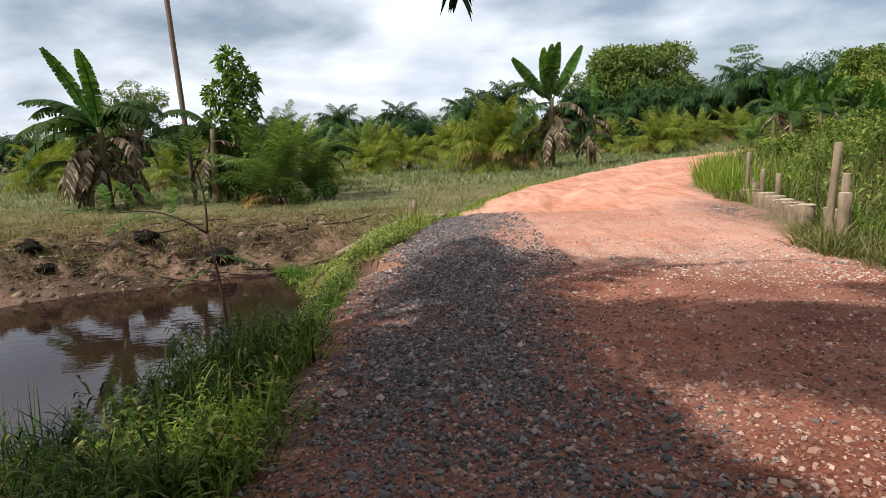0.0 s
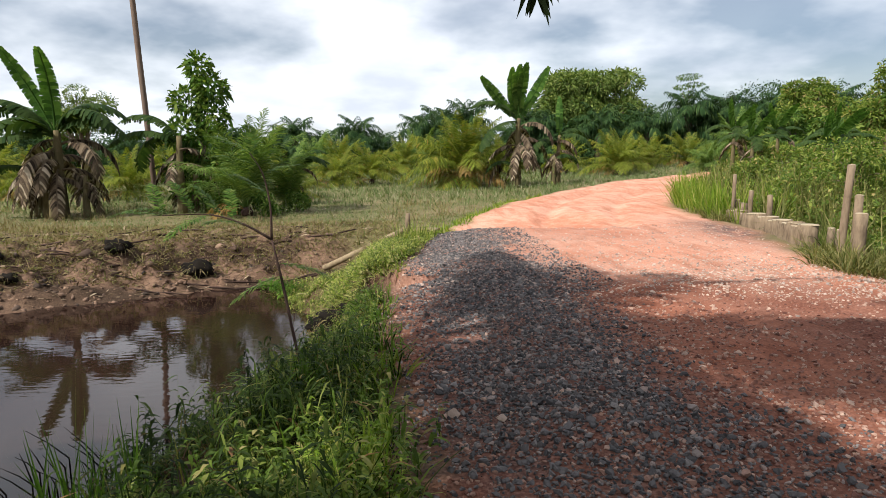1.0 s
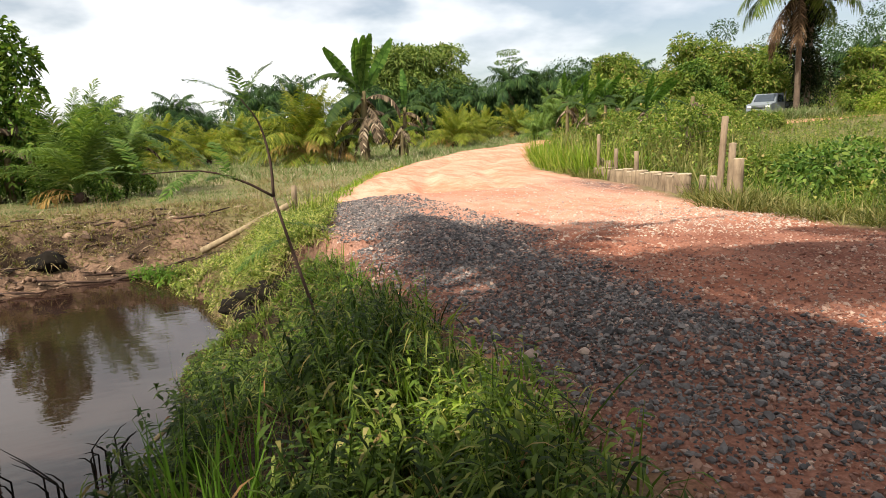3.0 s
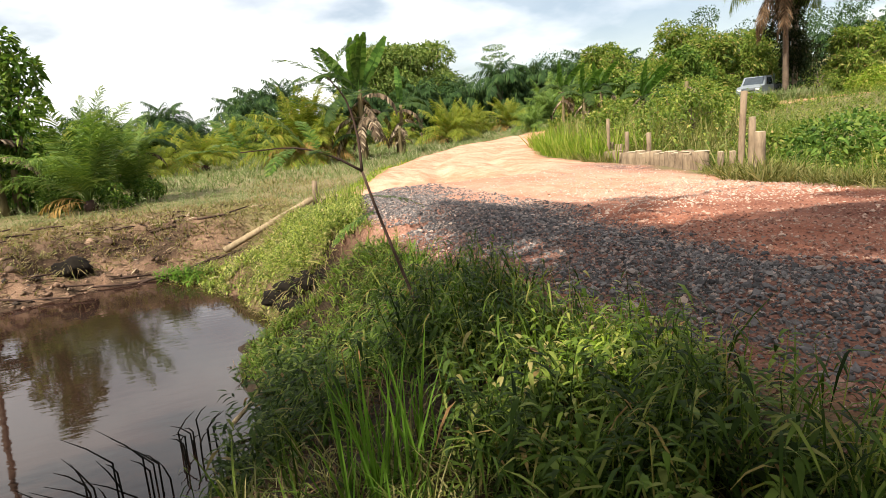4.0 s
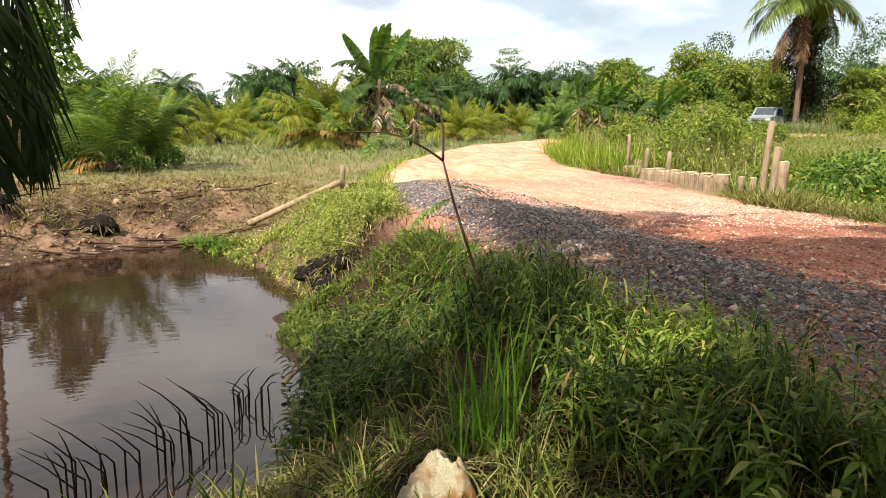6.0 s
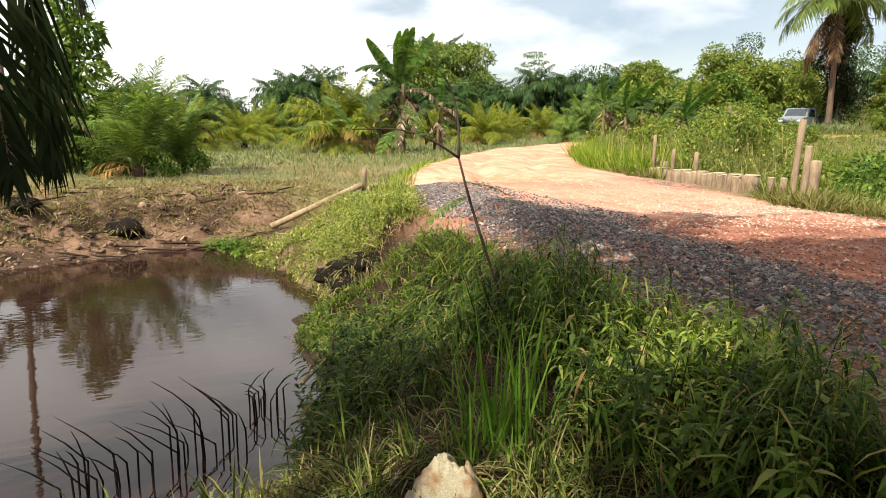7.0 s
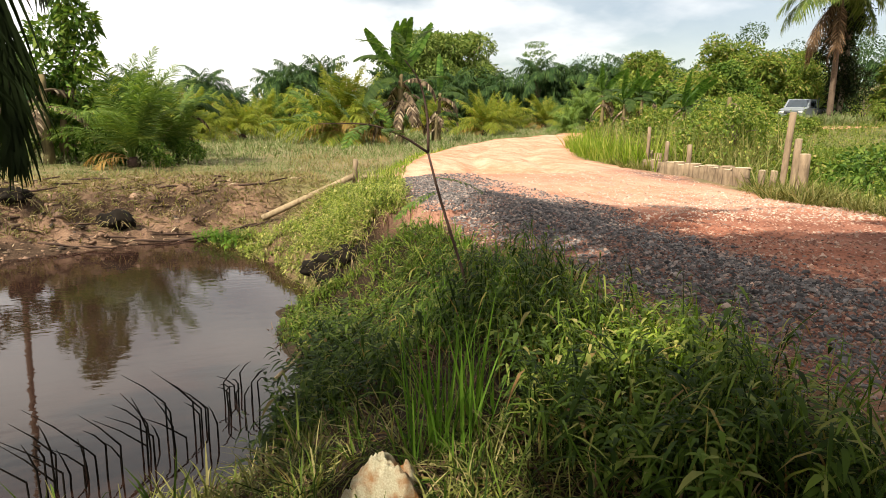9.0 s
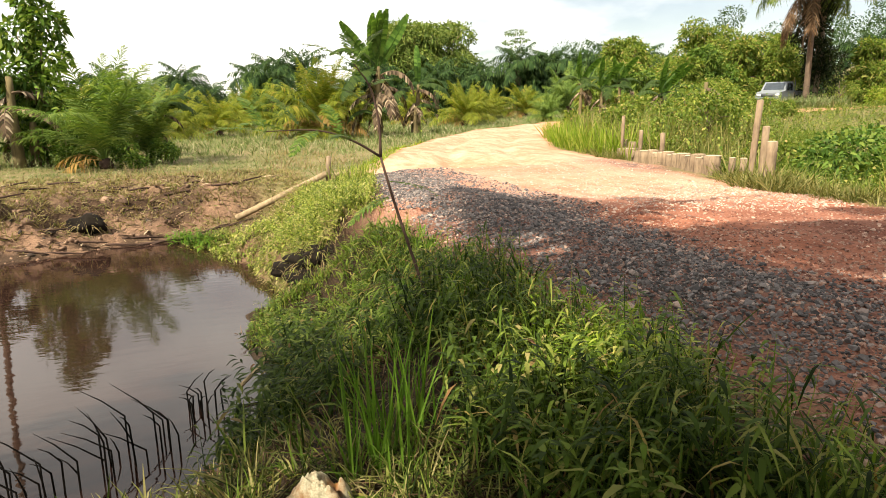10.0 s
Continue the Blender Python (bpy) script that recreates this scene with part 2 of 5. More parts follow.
BANANA_LEAF = leaf_material("banana_leaf", [(0.0, (0.03, 0.07, 0.016)), (0.6, (0.06, 0.125, 0.026)), (1.0, (0.11, 0.19, 0.045))], 0.38, 0.35)
BANANA_DARK = leaf_material("old_banana_leaf", [(0.0, (0.02, 0.042, 0.012)), (1.0, (0.05, 0.078, 0.022))], 0.6, 0.3)
BANANA_DRY = leaf_material("dry_banana_leaf", [(0.0, (0.022, 0.016, 0.012)), (0.5, (0.10, 0.072, 0.05)), (0.8, (0.22, 0.165, 0.115)), (1.0, (0.42, 0.35, 0.27))], 0.85, 0.2)
BANANA_STEM = bark_material("banana_stem", (0.035, 0.03, 0.014), (0.15, 0.12, 0.06))
PALM_BARK = bark_material("palm_bark", (0.035, 0.025, 0.018), (0.12, 0.088, 0.062), 1.0)
TREE_BARK = bark_material("tree_bark", (0.06, 0.045, 0.035), (0.20, 0.15, 0.11))
POLE_WOOD = bark_material("weathered_pole", (0.075, 0.052, 0.038), (0.17, 0.12, 0.09))
LOG_WOOD = bark_material("cut_log", (0.055, 0.038, 0.026), (0.23, 0.17, 0.11), scale=18.0)
LOG_END = plain("log_end", (0.30, 0.235, 0.15), 0.85, 0, 30)
PALE_LOG = bark_material("peeled_log", (0.10, 0.07, 0.04), (0.30, 0.23, 0.14), scale=16.0)
DARK_TWIG = bark_material("dark_twig", (0.022, 0.014, 0.011), (0.065, 0.040, 0.030))
# Near-black to stand for shade in the undercut hollow; far clods and reeds share it.
SHADE_CLOD = bark_material("root_clod", (0.002, 0.0015, 0.001), (0.012, 0.009, 0.006))
TRUCK_PAINT = plain("pale_truck_paint", (0.14, 0.16, 0.172), 0.45, 0.0, 3.0, 0.12)
TRUCK_DARK = plain("dark_truck_metal", (0.045, 0.05, 0.055), 0.6)
TRUCK_GLASS = plain("truck_glass", (0.03, 0.04, 0.05), 0.08, 0.0, 2.0)
TYRE = plain("tyre_rubber", (0.025, 0.025, 0.025), 0.85)
LAMP_GLASS = plain("lamp_glass", (0.6, 0.6, 0.58), 0.15)

# ---- building helpers ----
rng = np.random.default_rng(7)


def lattice(ix, iy, seed):
    h = np.sin(ix * 127.1 + iy * 311.7 + seed * 74.7) * 43758.5453
    return h - np.floor(h)


def vnoise(x, y, seed=0):
    """Smooth noise from 0 to 1 on a unit lattice."""
    ix, iy = np.floor(x), np.floor(y)
    fx, fy = x - ix, y - iy
    fx, fy = fx * fx * (3 - 2 * fx), fy * fy * (3 - 2 * fy)
    a, b = lattice(ix, iy, seed), lattice(ix + 1, iy, seed)
    c, d = lattice(ix, iy + 1, seed), lattice(ix + 1, iy + 1, seed)
    return (a * (1 - fx) + b * fx) * (1 - fy) + (c * (1 - fx) + d * fx) * fy


def fbm(x, y, octaves=4, seed=0):
    total, amp, norm = 0, 1.0, 0
    for k in range(octaves):
        total, norm = total + amp * vnoise(x * 2**k, y * 2**k, seed + k), norm + amp
        amp *= 0.5
    return total / norm


def ss(a, b, x):
    t = np.clip((x - a) / (b - a), 0, 1)
    return t * t * (3 - 2 * t)


def join(pieces):
    """One (verts, faces by size) out of many."""
    verts, faces, at = [], {}, 0
    for v, fs in pieces:
        verts.append(v)
        for f in fs:
            faces.setdefault(f.shape[1], []).append(f + at)
        at += len(v)
    return np.concatenate(verts), [np.concatenate(f) for f in faces.values()]


def to_mesh(name, geo, material, smooth=True):
    v, fs = geo
    me = bpy.data.meshes.new(name)
    me.vertices.add(len(v))
    me.vertices.foreach_set("co", np.ascontiguousarray(v, np.float32).ravel())
    loops = np.concatenate([f.ravel() for f in fs]).astype(np.int32)
    sizes = np.concatenate([np.full(len(f), f.shape[1]) for f in fs])
    me.loops.add(len(loops))
    me.loops.foreach_set("vertex_index", loops)
    me.polygons.add(len(sizes))
    me.polygons.foreach_set("loop_start", np.concatenate([[0], np.cumsum(sizes)[:-1]]).astype(np.int32))
    me.polygons.foreach_set("use_smooth", np.full(len(sizes), smooth))
    me.materials.append(material)
    me.update(calc_edges=True)
    me.validate()
    return me


def part(name, geo, material, parent=None, label="", smooth=True, m=None):
    me = geo if isinstance(geo, bpy.types.Mesh) else to_mesh(name, geo, material, smooth)
    ob = new(name, me)
    if parent is not None:
        ob.parent = parent
    if m is not None:
        ob.matrix_basis = m
    return tagged(ob, label)


def thing(name, label, category, group="", m=None):
    ob = tagged(new(name), label, category, group)
    if m is not None:
        ob.matrix_basis = m
    return ob


def unit(v):
    return v / np.maximum(np.linalg.norm(v, axis=-1, keepdims=True), 1e-9)


BLADE = np.array([0.75, 1.0, 0.7, 0.08])
LANCE = np.array([0.15, 1.0, 0.75, 0.05])
FAR_BLADE, FAR_LEAF = np.array([0.9, 0.8, 0.06]), np.array([0.25, 1.0, 0.06])


def strips(base, way, length, width, droop, prof=BLADE, side=None):
    """Blades or leaves: from base along way, bent down by droop, one strip each."""
    n, k = len(base), len(prof)
    s = np.linspace(0, 1, k)
    length, width, droop = (np.broadcast_to(np.asarray(a, float), (n,)) for a in (length, width, droop))
    p = base[:, None, :] + way[:, None, :] * (length[:, None] * s)[..., None]
    p[..., 2] -= (droop * length)[:, None] * s**2
    if side is None:
        side = np.cross(way, rng.normal(size=(n, 3)))
    side = unit(side)
    w = (width[:, None] * prof[None, :] / 2)[..., None] * side[:, None, :]
    v = np.stack([p - w, p + w], 2).reshape(-1, 3)
    a = (np.arange(n)[:, None] * 2 * k + np.arange(k - 1)[None, :] * 2).ravel()
    return v, [np.stack([a, a + 1, a + 3, a + 2], 1)]


def tube(points, radii, n=7, cap=True):
    """A tapered round bar along points."""
    p = np.asarray(points, float)
    r = np.broadcast_to(np.asarray(radii, float), (len(p),))
    t = unit(np.gradient(p, axis=0))
    ref = np.array([0.31, 0.95, 0.05]) if abs(t[0][2]) > 0.7 else np.array([0, 0, 1.0])
    u = unit(np.cross(t, ref))
    w = np.cross(t, u)
    a = np.linspace(0, 2 * np.pi, n, endpoint=False)
    v = (p[:, None] + r[:, None, None] * (np.cos(a)[None, :, None] * u[:, None] + np.sin(a)[None, :, None] * w[:, None])).reshape(-1, 3)
    i, j = np.meshgrid(np.arange(len(p) - 1), np.arange(n), indexing="ij")
    f = np.stack([i * n + j, i * n + (j + 1) % n, (i + 1) * n + (j + 1) % n, (i + 1) * n + j], -1).reshape(-1, 4)
    fs = [f]
    if cap:
        fs.append(np.array([list(range(n))[::-1], list(range((len(p) - 1) * n, len(p) * n))]))
    return v, fs


def box(x0, x1, y0, y1, z0, z1, bevel=0.0):
    bm = bmesh.new()
    bmesh.ops.create_cube(bm, size=1.0)
    for v in bm.verts:
        v.co = Vector((x0 + (v.co.x + 0.5) * (x1 - x0), y0 + (v.co.y + 0.5) * (y1 - y0), z0 + (v.co.z + 0.5) * (z1 - z0)))
    if bevel:
        bmesh.ops.bevel(bm, geom=list(bm.edges), offset=bevel, segments=2, affect="EDGES")
    return bm_geo(bm)


def bm_geo(bm):
    bm.verts.index_update()
    v = np.array([tuple(q.co) for q in bm.verts])
    by = {}
    for f in bm.faces:
        by.setdefault(len(f.verts), []).append([q.index for q in f.verts])
    bm.free()
    return v, [np.array(f) for f in by.values()]


def curve_points(ctrl, n):
    """Points along a smooth curve through the control points."""
    c = np.asarray(ctrl, float)
    c = np.vstack([2 * c[0] - c[1], c, 2 * c[-1] - c[-2]])
    out = []
    for u in np.linspace(0, len(c) - 3 - 1e-6, n):
        i = int(u)
        t = u - i
        a, b, d, e = c[i : i + 4]
        out.append(0.5 * (2 * b + (d - a) * t + (2 * a - 5 * b + 4 * d - e) * t**2 + (3 * b - a - 3 * d + e) * t**3))
    return np.array(out)


def frond(ctrl, leaflets=26, longest=0.7, wide=0.045, stalk=0.03, droop=0.45, bare=0.15, spread=0.9, split=False, prof=LANCE, rings=22, shaggy=0.10):
    """A palm frond: a tapered stalk along a curve, with leaflets on both sides."""
    p = curve_points(ctrl, rings)
    s = np.linspace(0, 1, rings)
    geo = [tube(p, stalk * (1 - 0.85 * s), 5 if rings > 10 else 3)]
    u = np.linspace(bare, 0.995, leaflets)
    at = np.stack([np.interp(u, s, p[:, k]) for k in range(3)], 1)
    t = unit(np.stack([np.interp(u, s, np.gradient(p[:, k])) for k in range(3)], 1))
    flat = np.cross(t, [0, 0, 1.0])
    weak = np.linalg.norm(flat, axis=1) < 0.2
    flat[weak] = np.array([1.0, 0.2, 0])
    flat = unit(flat)
    size = longest * np.clip(np.sin(np.pi * (0.12 + 0.80 * u)), 0.25, 1)
    for sign in (-1, 1):
        way = unit(sign * flat * spread + t * (0.45 + 0.5 * u)[:, None] + np.array([0, 0, 0.12]) + rng.normal(0, shaggy, (leaflets, 3)))
        side = np.cross(way, np.cross(t, flat))
        geo.append(strips(at + rng.normal(0, 0.004, at.shape), way, size * rng.uniform(0.85, 1.1, leaflets), wide, droop * rng.uniform(0.6, 1.4, leaflets), prof, side))
    return geo if split else join(geo)


def arc_frond(length, start, end, **more):
    """A frond that starts at an elevation of start degrees and ends at end degrees, towards +x."""
    a = np.radians(np.linspace(start, end, 8))
    step = length / 7
    p = np.vstack([[0, 0, 0], np.cumsum(np.stack([np.cos(a[:-1]), 0 * a[:-1], np.sin(a[:-1])], 1) * step, 0)])
    p[:, 1] += rng.normal(0, 0.02 * length) * np.linspace(0, 1, 8) ** 2
    return frond(p, **more)


def leaf_cloud(blobs, count, size, prof=LANCE, shell=0.55):
    """Leaves strewn through round masses: (x, y, z, rx, ry, rz) each."""
    blobs = np.asarray(blobs, float)
    vol = blobs[:, 3] * blobs[:, 4] + blobs[:, 5] ** 2
    pick = rng.choice(len(blobs), count, p=vol / vol.sum())
    d = unit(rng.normal(size=(count, 3)))
    r = shell + (1 - shell) * rng.random(count) ** 0.6
    r *= 0.82 + 0.36 * rng.random(count)
    at = blobs[pick, :3] + d * blobs[pick, 3:] * r[:, None]
    way = unit(d * 0.8 + rng.normal(0, 0.6, (count, 3)) + np.array([0, 0, 0.1]))
    return strips(at, way, size * rng.uniform(0.6, 1.3, count), size * rng.uniform(0.32, 0.5, count), rng.uniform(0.1, 0.6, count), prof)


def masses(n, rx, ry, z0, z1, r, squash=0.8):
    out = []
    for k in range(n):
        a, q, u = rng.uniform(0, 6.283), rng.random() ** 0.5, rng.random()
        s = r * rng.uniform(0.7, 1.25) * (1 - 0.25 * u)
        out.append((rx * q * math.cos(a) * (1 - 0.45 * u), ry * q * math.sin(a) * (1 - 0.45 * u), z0 + (z1 - z0) * u, s, s, s * squash))
    return out


# ---- the lie of the land ----
POND = np.array([(-2.25, 9.9), (-2.4, 11.0), (-2.6, 12.1), (-2.95, 12.6), (-3.3, 13.7), (-3.9, 14.6), (-4.7, 14.6), (-5.7, 14.05), (-7.2, 13.5), (-8.0, 13.1),
                 (-8.9, 12.5), (-11.5, 11.4), (-16.0, 10.6), (-18.0, 7.5), (-15.0, 4.2), (-9.0, 4.0), (-5.6, 4.5), (-4.3, 4.7), (-3.5, 5.05), (-3.15, 5.6),
                 (-2.9, 6.4), (-2.8, 7.1), (-3.0, 8.3), (-2.75, 9.2)])
WATER_Z = -1.3
ROAD = np.array([(2.4, -400, 3.4, 0), (2.4, 0, 3.4, 0.02), (1.85, 6, 2.95, 0.06), (1.95, 9.3, 2.9, 0.08), (3.0, 13, 3.1, 0.1), (3.3, 14.6, 2.9, 0.1), (4.8, 19, 2.35, 0.14), (7.7, 24, 2.1, 0.2),
                 (12, 29.5, 2.2, 0.3), (17, 32.5, 2.1, 0.5), (22, 31.5, 2.0, 0.7), (26, 27.5, 1.9, 0.9), (30.5, 25.2, 1.9, 1.15), (37, 22.5, 2.0, 1.4), (60, 18, 2.2, 2.4), (300, 0, 3, 3)])


def pond_distance(x, y):
    """Metres to the pond's edge; minus inside."""
    best, inside = np.full(x.shape, 1e9), np.zeros(x.shape, bool)
    for (ax, ay), (bx, by) in zip(POND, np.roll(POND, -1, 0)):
        ex, ey = bx - ax, by - ay
        t = np.clip(((x - ax) * ex + (y - ay) * ey) / (ex * ex + ey * ey), 0, 1)
        best = np.minimum(best, np.hypot(x - ax - t * ex, y - ay - t * ey))
        cross = (ay > y) != (by > y)
        inside ^= cross & (x < ex * (y - ay) / (ey if abs(ey) > 1e-9 else 1e-9) + ax)
    return np.where(inside, -best, best)


def road_at(x, y):
    """Metres beyond the road's edge (minus on it), the road's height there, and the offset from its middle."""
    best, z, off = np.full(x.shape, 1e9), np.zeros(x.shape), np.zeros(x.shape)
    for a, b in zip(ROAD[:-1], ROAD[1:]):
        e = b[:2] - a[:2]
        t = np.clip(((x - a[0]) * e[0] + (y - a[1]) * e[1]) / (e @ e), 0, 1)
        dx, dy = x - a[0] - t * e[0], y - a[1] - t * e[1]
        d = np.hypot(dx, dy) - (a[2] + t * (b[2] - a[2]))
        better = d < best
        best, z = np.where(better, d, best), np.where(better, a[3] + t * (b[3] - a[3]), z)
        off = np.where(better, (dx * e[1] - dy * e[0]) / np.hypot(*e), off)
    return best, z, off


def land(x, y, full=False):
    """The ground's height, and with full the shares of road, gravel, mud and grass."""
    x, y = np.asarray(x, float), np.asarray(y, float)
    wob = fbm(x * 0.9, y * 0.9, 3, 5) - 0.5
    left = -0.36 + 0.38 * ss(18, 46, y)
    near = -0.08 - 0.28 * ss(-1.0, -4.0, x)
    left = left + (near - left) * ss(15.5, 12.5, y)
    left = left - 0.62 * ss(-1.1, -2.2, x) * ss(8.6, 9.6, y) * ss(15.9, 15.2, y) * ss(-5.0, -3.5, x)
    right = 0.05 - 0.55 * ss(6.0, 7.5, x) * ss(5, 8, y) * ss(15, 12, y) + 1.15 * ss(12, 31, x) * ss(8, 22, y) + 7.0 * ss(33, 110, x) * ss(0, 50, y)
    t = left + (right - left) * ss(-1.0, 5.0, x - 0.25 * (y - 14) * (y > 14))
    t = t + 0.10 * (fbm(x * 0.35, y * 0.35, 4, 9) - 0.5) + 0.05 * wob
    d_road, z_road, off = road_at(x, y)
    edge = d_road + 0.5 * wob
    ruts = -0.09 * np.exp(-(((np.abs(off) - 0.85) / 0.25) ** 2)) * ss(12, 15, y)
    ridge = 0.10 * np.exp(-(((x - 0.1) / 0.55) ** 2)) * ss(2.5, 4.5, y) * ss(10.5, 9, y)
    bumps = 0.07 * (fbm(x * 1.3, y * 1.3, 4, 21) - 0.5) + 0.025 * (fbm(x * 6, y * 6, 3, 22) - 0.5)
    scarp = -0.22 * ss(13.3, 13.9, y + 0.5 * wob + 0.12 * np.abs(x - 1.5)) * ss(17.5, 15.2, y) * ss(4.6, 3.0, x)
    zr = z_road + ruts + ridge + bumps + scarp - 0.05 * (off / 3.4) ** 2
    w = ss(-0.25, 0.9, edge)
    z = zr * (1 - w) + t * w
    d = pond_distance(x, y) + 0.35 * (fbm(x * 1.6, y * 1.6, 3, 33) - 0.5)
    far_side = ss(12.0, 14.0, y + 0.15 * (x + 6)) * ss(-2.2, -3.4, x)
    wide = 1.75 + 0.9 * far_side
    wide = wide - 1.25 * ss(8.4, 9.2, y) * ss(13.8, 12.6, y) * ss(-3.5, -2.7, x)
    rise = ss(0, 1, np.clip(d / wide, 0, 1) ** 0.9)
    clods = far_side * ss(0.1, 0.6, d) * ss(5.5, 1.2, d) * (0.62 * (fbm(x * 1.7, y * 2.6, 5, 41) - 0.45) + 0.20 * (fbm(x * 6, y * 8, 4, 42) - 0.5))
    z = np.where(d > 0, (WATER_Z - 0.03) + (z - WATER_Z + 0.03) * rise, WATER_Z - 0.03 - 0.6 * ss(0, 1.2, -d)) + clods
    hollow = ss(-1.35, -1.9, x) * ss(-3.4, -2.9, x) * ss(6.9, 7.8, y) * ss(10.1, 9.5, y)
    z = z + (np.maximum(z - 0.62, np.minimum(z, -1.26)) - z) * hollow
    # the culvert's gully between the bank and the mound
    gu = np.clip(((x + 2.45) * 1.2 + (y - 9.8) * -0.85) / (1.2**2 + 0.85**2), 0, 1)
    gx, gy = x + 2.45 - 1.2 * gu, y - 9.8 + 0.85 * gu
    gd = np.hypot(gx, gy)
    steep = np.where(gx * 0.85 + gy * 1.2 > 0, 3.6, 0.8)
    z = np.minimum(z, -1.46 + 0.85 * gu**1.5 + steep * np.maximum(gd - 0.2, 0))
    if not full:
        return z
    # near bank: the shade among the plants, painted as dark ground
    shade_peat = ss(-0.6, -1.0, x) * ss(-6.0, -5.0, x) * ss(10.9, 10.4, y) * ss(-0.1, 0.4, edge)
    # far bank: patches of dark mud
    shade_peat = np.maximum(shade_peat, far_side * ss(0.48, 0.58, fbm(x * 0.8 + 4, y * 1.5, 4, 64) + 0.10 * ss(-6, -9, x)) * ss(3.2, 1.0, d) * 0.8)
    road = 1 - ss(-0.35, 0.35, edge + 0.5 * (fbm(x * 2.2, y * 2.2, 3, 51) - 0.5))
    gravel = np.exp(-(((x - 0.0) / 0.95) ** 2)) * ss(15.0, 13.0, y) * (0.3 + 0.7 * ss(2.4, 4.4, y + 1.6 * (fbm(x * 1.4, y * 1.4, 3, 55) - 0.5))) + 0.35 * ss(14.6, 12.8, y) * ss(0.0, 1.0, fbm(x * 0.6, y * 0.6, 3, 52) * 1.6 - 0.3)
    gravel = gravel + 0.8 * np.exp(-(((x - 5.6) / 0.7) ** 2)) * np.exp(-(((y - 12.6) / 1.8) ** 2))
    gravel = np.clip(gravel, 0, 1) * (1 - ss(-0.1, 0.5, edge))
    grass = ss(1.2, 2.8, d + 1.6 * (fbm(x * 0.7, y * 0.7, 3, 61) - 0.5)) * (1 - 0.75 * far_side * ss(6.5, 3.0, d))
    # darker red on the near track, where the palms' shade lies
    red_shade = ss(9.0, 6.8, y + 0.3 * np.maximum(x - 1, 0) + 1.5 * (fbm(x * 0.8, y * 0.8, 3, 62) - 0.5)) * (0.75 + 0.25 * ss(0.30, 0.55, fbm(x * 0.5, y * 0.5, 3, 63)))
    # the red eroded ledge across the track
    red_shade = np.maximum(red_shade, 0.9 * np.exp(-(((x - 1.3) / 1.3) ** 2)) * np.exp(-(((y - 14.2 - 0.5 * wob) / 0.45) ** 2)))
    return z, road, gravel, 1 - grass, grass, red_shade, shade_peat


def axis(lo, hi, step, reach, grow=1.09):
    a = list(np.arange(lo, hi + step / 2, step))
    s = step
    while a[-1] < reach:
        s *= grow
        a.append(a[-1] + s)
    s, b = step, [a[0]]
    while b[-1] > -reach:
        s *= grow
        b.append(b[-1] - s)
    return np.array(b[:0:-1] + a)


def build_ground():
    gx, gy = axis(-10, 9, 0.09, 2600), axis(0.5, 18, 0.09, 2600)
    x, y = np.meshgrid(gx, gy)
    z, *shares = land(x.ravel(), y.ravel(), True)
    v = np.stack([x.ravel(), y.ravel(), z], 1)
    nx, ny = len(gx), len(gy)
    i, j = np.meshgrid(np.arange(ny - 1), np.arange(nx - 1), indexing="ij")
    a = (i * nx + j).ravel()
    me = to_mesh("ground", (v, [np.stack([a, a + 1, a + nx + 1, a + nx], 1)]), EARTH)
    for key, s in zip(("road", "gravel", "mud", "grass", "red_shade", "shade_peat"), shares):
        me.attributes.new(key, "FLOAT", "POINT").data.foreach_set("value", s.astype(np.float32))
    tagged(new("ground", me), "red laterite track, mud banks and rough grassland", "ground", kind="structure")
    pad = POND.mean(0)
    v = np.array([(*(pad + (q - pad) * 1.12 + np.sign(q - pad) * 0.7), WATER_Z) for q in POND])
    part("water", (v, [np.array([list(range(len(v)))])]), WATER)
    tagged(bpy.data.objects["water"], "still brown pond water reflecting the sky", "water", kind="structure")


build_ground()

# ---- gravel on the track ----


def stone_shapes(k):
    out = []
    for _ in range(k):
        bm = bmesh.new()
        bmesh.ops.create_icosphere(bm, subdivisions=1, radius=0.5)
        v, f = bm_geo(bm)
        v = v * rng.uniform(0.5, 1.4, (len(v), 1)) * rng.uniform(0.7, 1.1, 3) * np.array([1.15, 0.9, 0.68])
        out.append((v, f[0]))
    return out


STONES = stone_shapes(14)


def rotations(n, tilt=0.35):
    a, b, c = rng.uniform(0, 2 * np.pi, n), rng.normal(0, tilt, n), rng.normal(0, tilt, n)
    ca, sa, cb, sb, cc, sc = np.cos(a), np.sin(a), np.cos(b), np.sin(b), np.cos(c), np.sin(c)
    o = np.zeros(n)
    rz = np.stack([np.stack([ca, -sa, o], 1), np.stack([sa, ca, o], 1), np.stack([o, o, o + 1], 1)], 1)
    rx = np.stack([np.stack([o + 1, o, o], 1), np.stack([o, cb, -sb], 1), np.stack([o, sb, cb], 1)], 1)
    ry = np.stack([np.stack([cc, o, sc], 1), np.stack([o, o + 1, o], 1), np.stack([-sc, o, cc], 1)], 1)
    return rz @ rx @ ry


def strew(at, size):
    """Many stones as one joined geometry."""
    pieces, kind, turn = [], rng.integers(0, len(STONES), len(at)), rotations(len(at))
    for k, (v, f) in enumerate(STONES):
        m = kind == k
        if not m.any():
            continue
        p = np.einsum("nij,vj->nvi", turn[m], v) * size[m][:, None, None] + at[m][:, None]
        pieces.append((p.reshape(-1, 3), [(f[None] + (np.arange(m.sum()) * len(v))[:, None, None]).reshape(-1, 3)]))
    return join(pieces)


